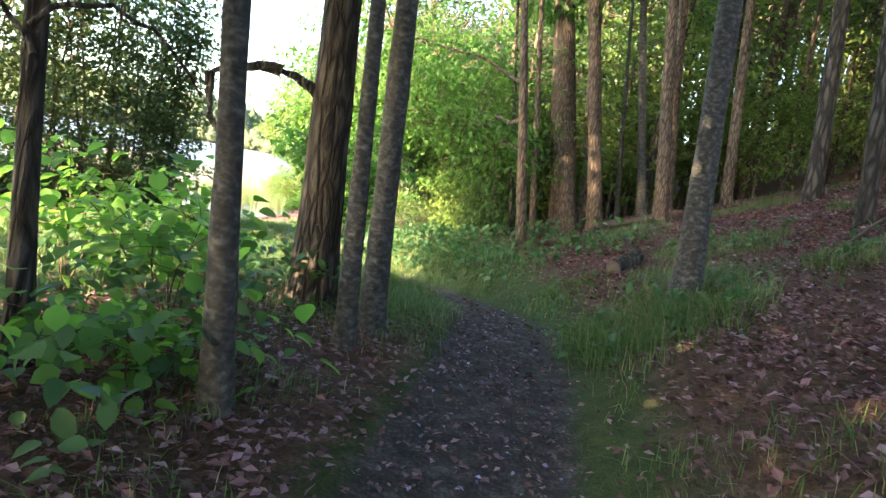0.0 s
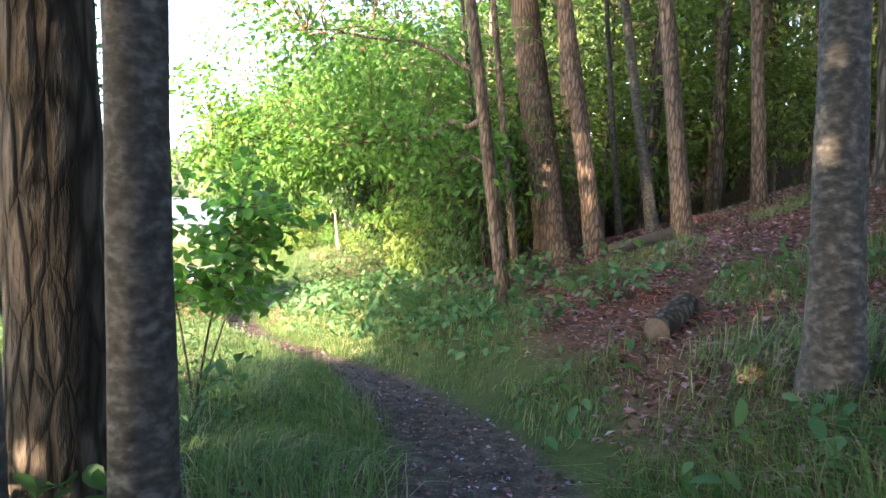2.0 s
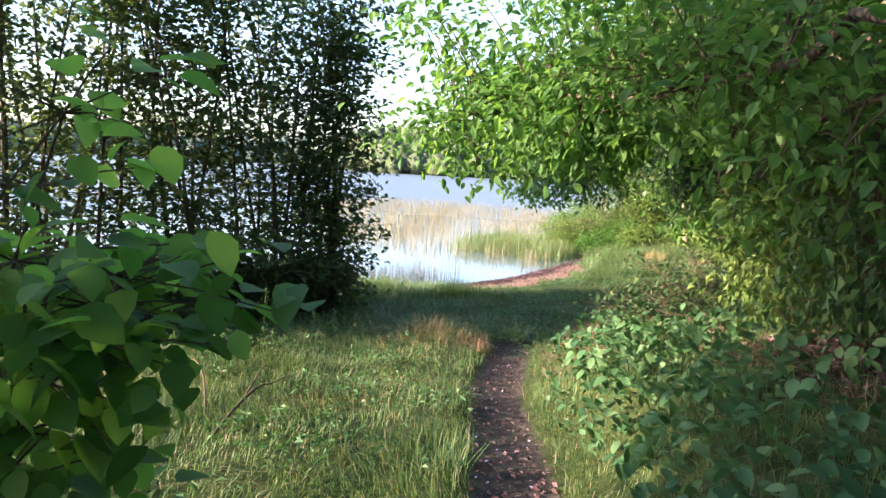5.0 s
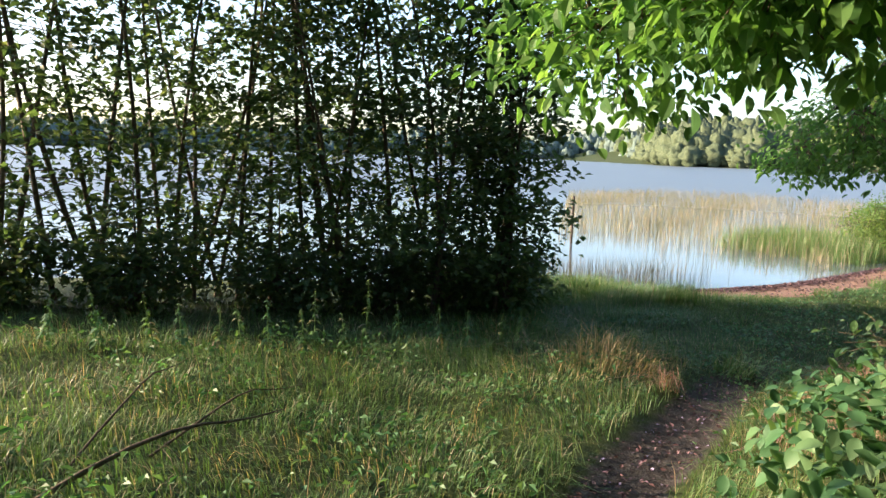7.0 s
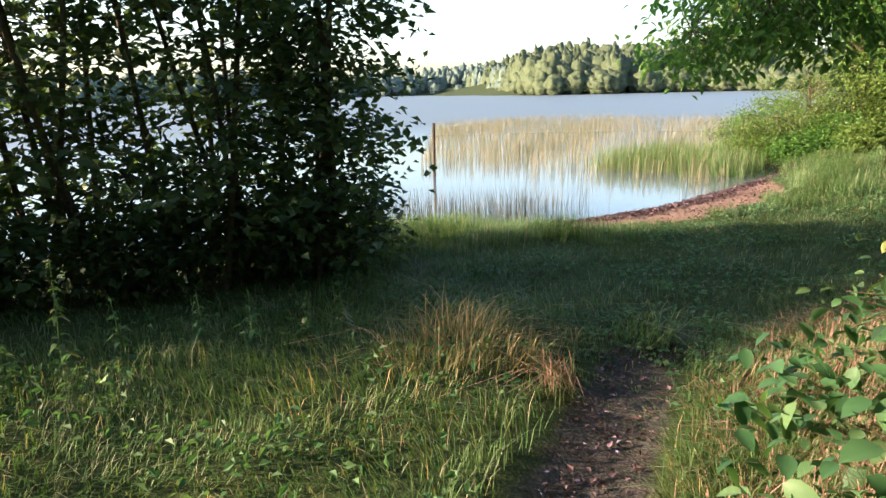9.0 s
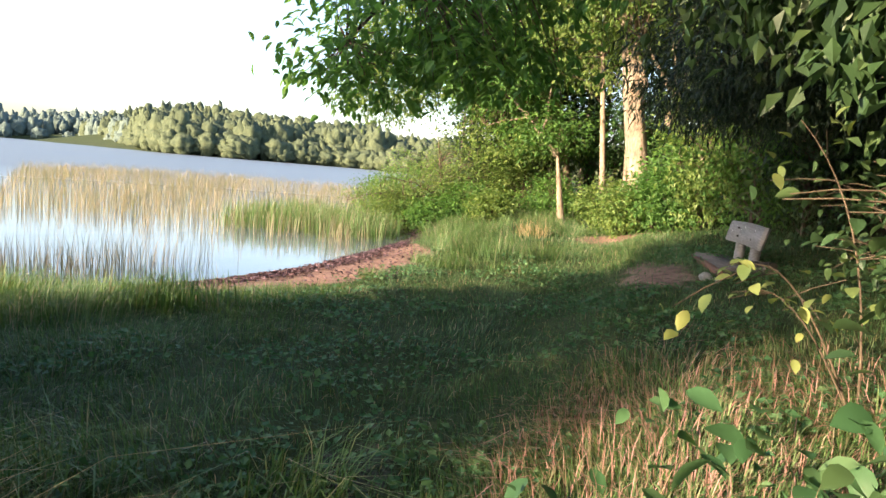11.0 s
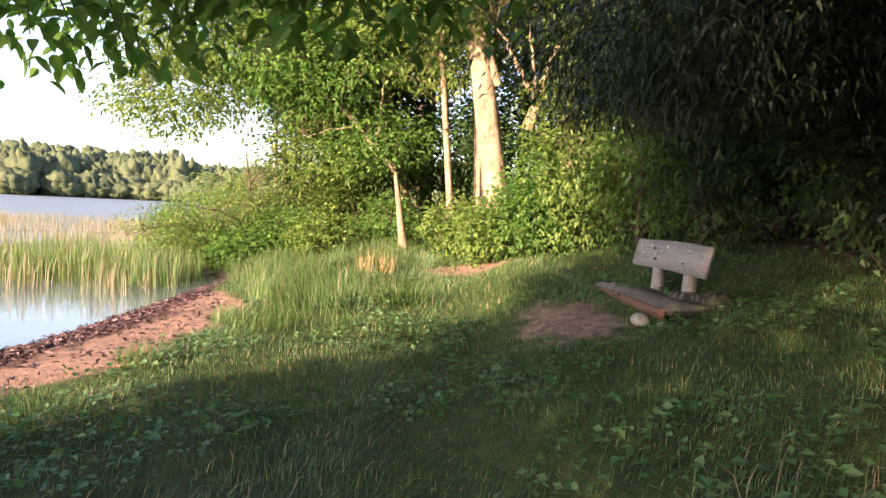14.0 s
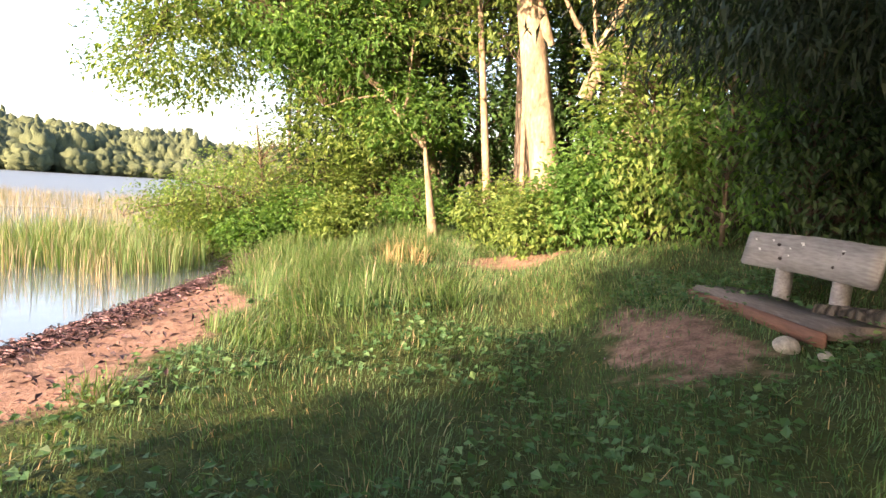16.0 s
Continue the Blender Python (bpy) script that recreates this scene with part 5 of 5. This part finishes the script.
def log_mesh(a, b, r, seed, sides=16, k=10, material_end=True):
    rng = np.random.default_rng(seed)
    pts = bend(a, b, 0.0, k)
    v, q = tube(pts, np.full(k, r), sides, 0.06, rng)
    v = np.concatenate([v, pts[[0]], pts[[-1]]])
    n = len(v)
    t = [[i, n - 2, (i + 1) % sides][::1] for i in range(sides)] + [[(k - 1) * sides + (i + 1) % sides, n - 1, (k - 1) * sides + i] for i in range(sides)]
    return mesh_of("log", v, q, t, smooth=True)


def bench():
    bx, by = -0.78, 12.66
    gz0 = ground(-0.95, 12.1)
    root = thing("bench", (bx, by, gz0), "rough plank bench with grey backrest on log posts, facing the lake", "bench")
    root.rotation_euler = (0, 0, radians(3.5))
    seat_z = 0.06 - gz0
    part("seat", plank(1.75, 0.42, 0.08, 1, 0.02), SEAT_WOOD, root, "dark weathered plank seat", (-0.12, -0.2, seat_z))
    part("seat_edge", plank(1.73, 0.03, 0.09, 2, 0.008), WOOD_RED, root, "red-brown worn front edge", (-0.345, -0.2, seat_z - 0.035))
    back = part("backrest", plank(1.5, 0.05, 0.27, 3, 0.012), WOOD_GREY, root, "wide grey backrest plank with pale scars", (0.1, -0.12, seat_z + 0.375))
    back.rotation_euler = (0, radians(13), 0)
    rng = np.random.default_rng(4)
    for i in range(7):
        me = mesh_of("scar", *leaves(np.array([[0, 0, 0.0]]), np.array([[0, 1.0, 0.3]]), np.array([[-1.0, 0, 0]]), np.array([rng.uniform(0.025, 0.06)]), 0.5, 0.02, 0.0))
        part("scar", me, WHITE_SCAR, back, "", (-0.034, rng.uniform(-0.65, 0.65), rng.uniform(-0.08, 0.08)))
    for yy in (-0.42, -0.36, 0.24, 0.3):
        me = mesh_of("bolt", *tube([(-0.04, 0, 0), (-0.03, 0, 0), (0.0, 0, 0)], [0.002, 0.011, 0.012], 8), smooth=True)
        part("bolt", me, WOOD_DARK, back, "dark bolt head", (-0.004, yy, 0.05 if yy in (-0.42, 0.3) else -0.05))
    for yy in (-0.5, 0.14):
        part("post", log_mesh((0.1, yy, -0.1), (0.135, yy, seat_z + 0.42), 0.062, 5 + int(yy * 10)), WOOD_GREY, root, "peeled grey log post")
    for yy in (-0.75, 0.45):
        part("support", log_mesh((-0.3, yy, seat_z * 0.45 - 0.02), (0.14, yy, seat_z * 0.45 - 0.02), max(0.06, seat_z * 0.5), 9), WOOD_DARK, root, "dark log support")


bench()


def log_thing(name, label, x, y, d, r, mat, seed, turn, end_mat=None):
    c, s = math.cos(turn), math.sin(turn)
    root = thing(name, (x, y, ground(x, y)), label, "log")
    zz = lambda u: ground(x + u * c, y + u * s) - ground(x, y) + r * 0.8
    a, b = (-d / 2 * c, -d / 2 * s, zz(-d / 2)), (d / 2 * c, d / 2 * s, zz(d / 2))
    part("bark", log_mesh(a, b, r, seed), mat, root)
    if end_mat:
        ax = unit(np.array(a) - np.array(b))
        pts = [np.array(a) + ax * 0.001, np.array(a) + ax * 0.006, np.array(a) + ax * 0.008]
        part("cut_end", mesh_of("cut_end", *tube(pts, [r * 0.96, r * 0.93, 0.001], 18), smooth=False), end_mat, root, "sawn pale end")


log_thing("log", "short mossy sawn log lying on the bank", 2.18, -2.45, 0.55, 0.1, BARK_OAK, 21, radians(50), CUT_WOOD)
log_thing("log", "old grey log lying behind the bench", -0.62, 12.0, 0.5, 0.075, BARK_OAK, 22, radians(116), CUT_WOOD)
log_thing("log", "rotten dark log at the foot of the trees", 3.1, 1.2, 0.9, 0.1, WOOD_DARK, 23, radians(10))
for i, (x, y, r) in enumerate([(-1.2, 11.72, 0.075), (-1.1, 11.5, 0.04)]):
    rng = np.random.default_rng(40 + i)
    bm = bmesh.new()
    bmesh.ops.create_icosphere(bm, subdivisions=3, radius=r)
    for v in bm.verts:
        v.co *= 1 + 0.18 * noise.noise(v.co * (2.2 / r) * 0.5 + Vector((i * 3, 0, 0)))
        v.co.z *= 0.75
    for f in bm.faces:
        f.smooth = True
    tagged(part("stone", bm, STONE, None, "", (x, y, ground(x, y) + r * 0.4)), "rounded pale grey stone beside the bench", "stone", "stones by the bench")
px_, py_ = -13.3, 14.1
root = thing("pole", (px_, py_, LAKE - 0.8), "weathered wooden pole standing in the lake", "pole")
part("shaft", log_mesh((0, 0, 0), (0.02, 0, 2.15), 0.04, 25, 10, 8), WOOD_DARK, root)


def stick(name, label, pts, r, seed, mat=TWIG):
    rng = np.random.default_rng(seed)
    pts = np.asarray(pts, float)
    x, y = pts[0][:2]
    o = np.array([x, y, 0])
    me = mesh_of(name, *tube(pts - o, np.linspace(r, r * 0.35, len(pts)), 7, 0.1, rng), smooth=True)
    tagged(part(name, me, mat, None, "", (x, y, 0)), label, "branch", "fallen branches")


def lying(x0, y0, x1, y1, lift, k=8):
    t = np.linspace(0, 1, k)
    x, y = x0 + (x1 - x0) * t, y0 + (y1 - y0) * t + 0.05 * np.sin(5 * t)
    return np.stack([x, y, ground_of(x, y) + 0.02 + lift * np.sin(np.pi * np.minimum(1, t * 1.3) * 0.75)], 1)


stick("branch", "dead curved branch lying in the meadow grass", lying(-2.9, -0.2, -3.6, 1.3, 0.16), 0.014, 61)
stick("branch", "thin dead branch lying in the meadow grass", lying(-3.2, 0.0, -4.6, 1.0, 0.28), 0.008, 62)
stick("branch", "thin forked dead branch in the grass", lying(-3.3, 0.4, -4.0, 1.6, 0.22), 0.008, 63)
stick("branch", "pale twig lying on the trodden path", lying(1.0, -2.5, 1.4, -2.1, 0.03), 0.008, 64, CUT_WOOD)
stick("branch", "bare stick on the leafy slope", lying(4.2, -3.2, 5.6, -2.2, 0.08), 0.02, 65)

# tall weed stalks along the meadow's edge
for i, (x, y, h) in enumerate([(-5.5, 2.9, 0.72), (-5.3, 3.7, 0.5), (-5.6, 1.7, 0.45), (-5.5, 1.9, 0.5), (-5.4, 2.2, 0.45), (-5.7, 1.2, 0.42), (-5.2, 4.4, 0.4), (-5.8, 0.6, 0.5), (-5.5, 1.45, 0.4), (-5.9, 0.2, 0.45), (-5.35, 2.6, 0.4), (-5.3, 3.2, 0.5), (-5.6, 2.4, 0.55), (-5.25, 4.0, 0.45), (-5.8, 1.0, 0.5), (-5.9, -0.3, 0.5), (-5.15, 4.7, 0.4)]):
    rng = np.random.default_rng(800 + i)
    root = thing("weed_stalk", (x, y, ground(x, y)), "tall leafy weed stalk at the meadow's edge", "weed", "weed stalks")
    pts = bend((0, 0, -0.03), (rng.normal() * 0.05, rng.normal() * 0.05, h), 0, 6)
    part("stem", mesh_of("stem", *tube(pts, np.linspace(0.007, 0.003, 6), 6), smooth=True), GRASS, root)
    n = 34
    t = rng.uniform(0.15, 1, n)
    a = rng.uniform(0, 6.28, n)
    d = np.stack([np.cos(a), np.sin(a), np.full(n, -0.15)], 1)
    c = pts[0] + (pts[-1] - pts[0]) * t[:, None] + d * 0.05 * (1.25 - t[:, None])
    part("leaves", mesh_of("leaves", *leaves(c, d, np.tile([0, 0, 1.0], (n, 1)), 0.14 * (1.25 - t), 0.3)), HERB if i % 2 else GRASS, root)
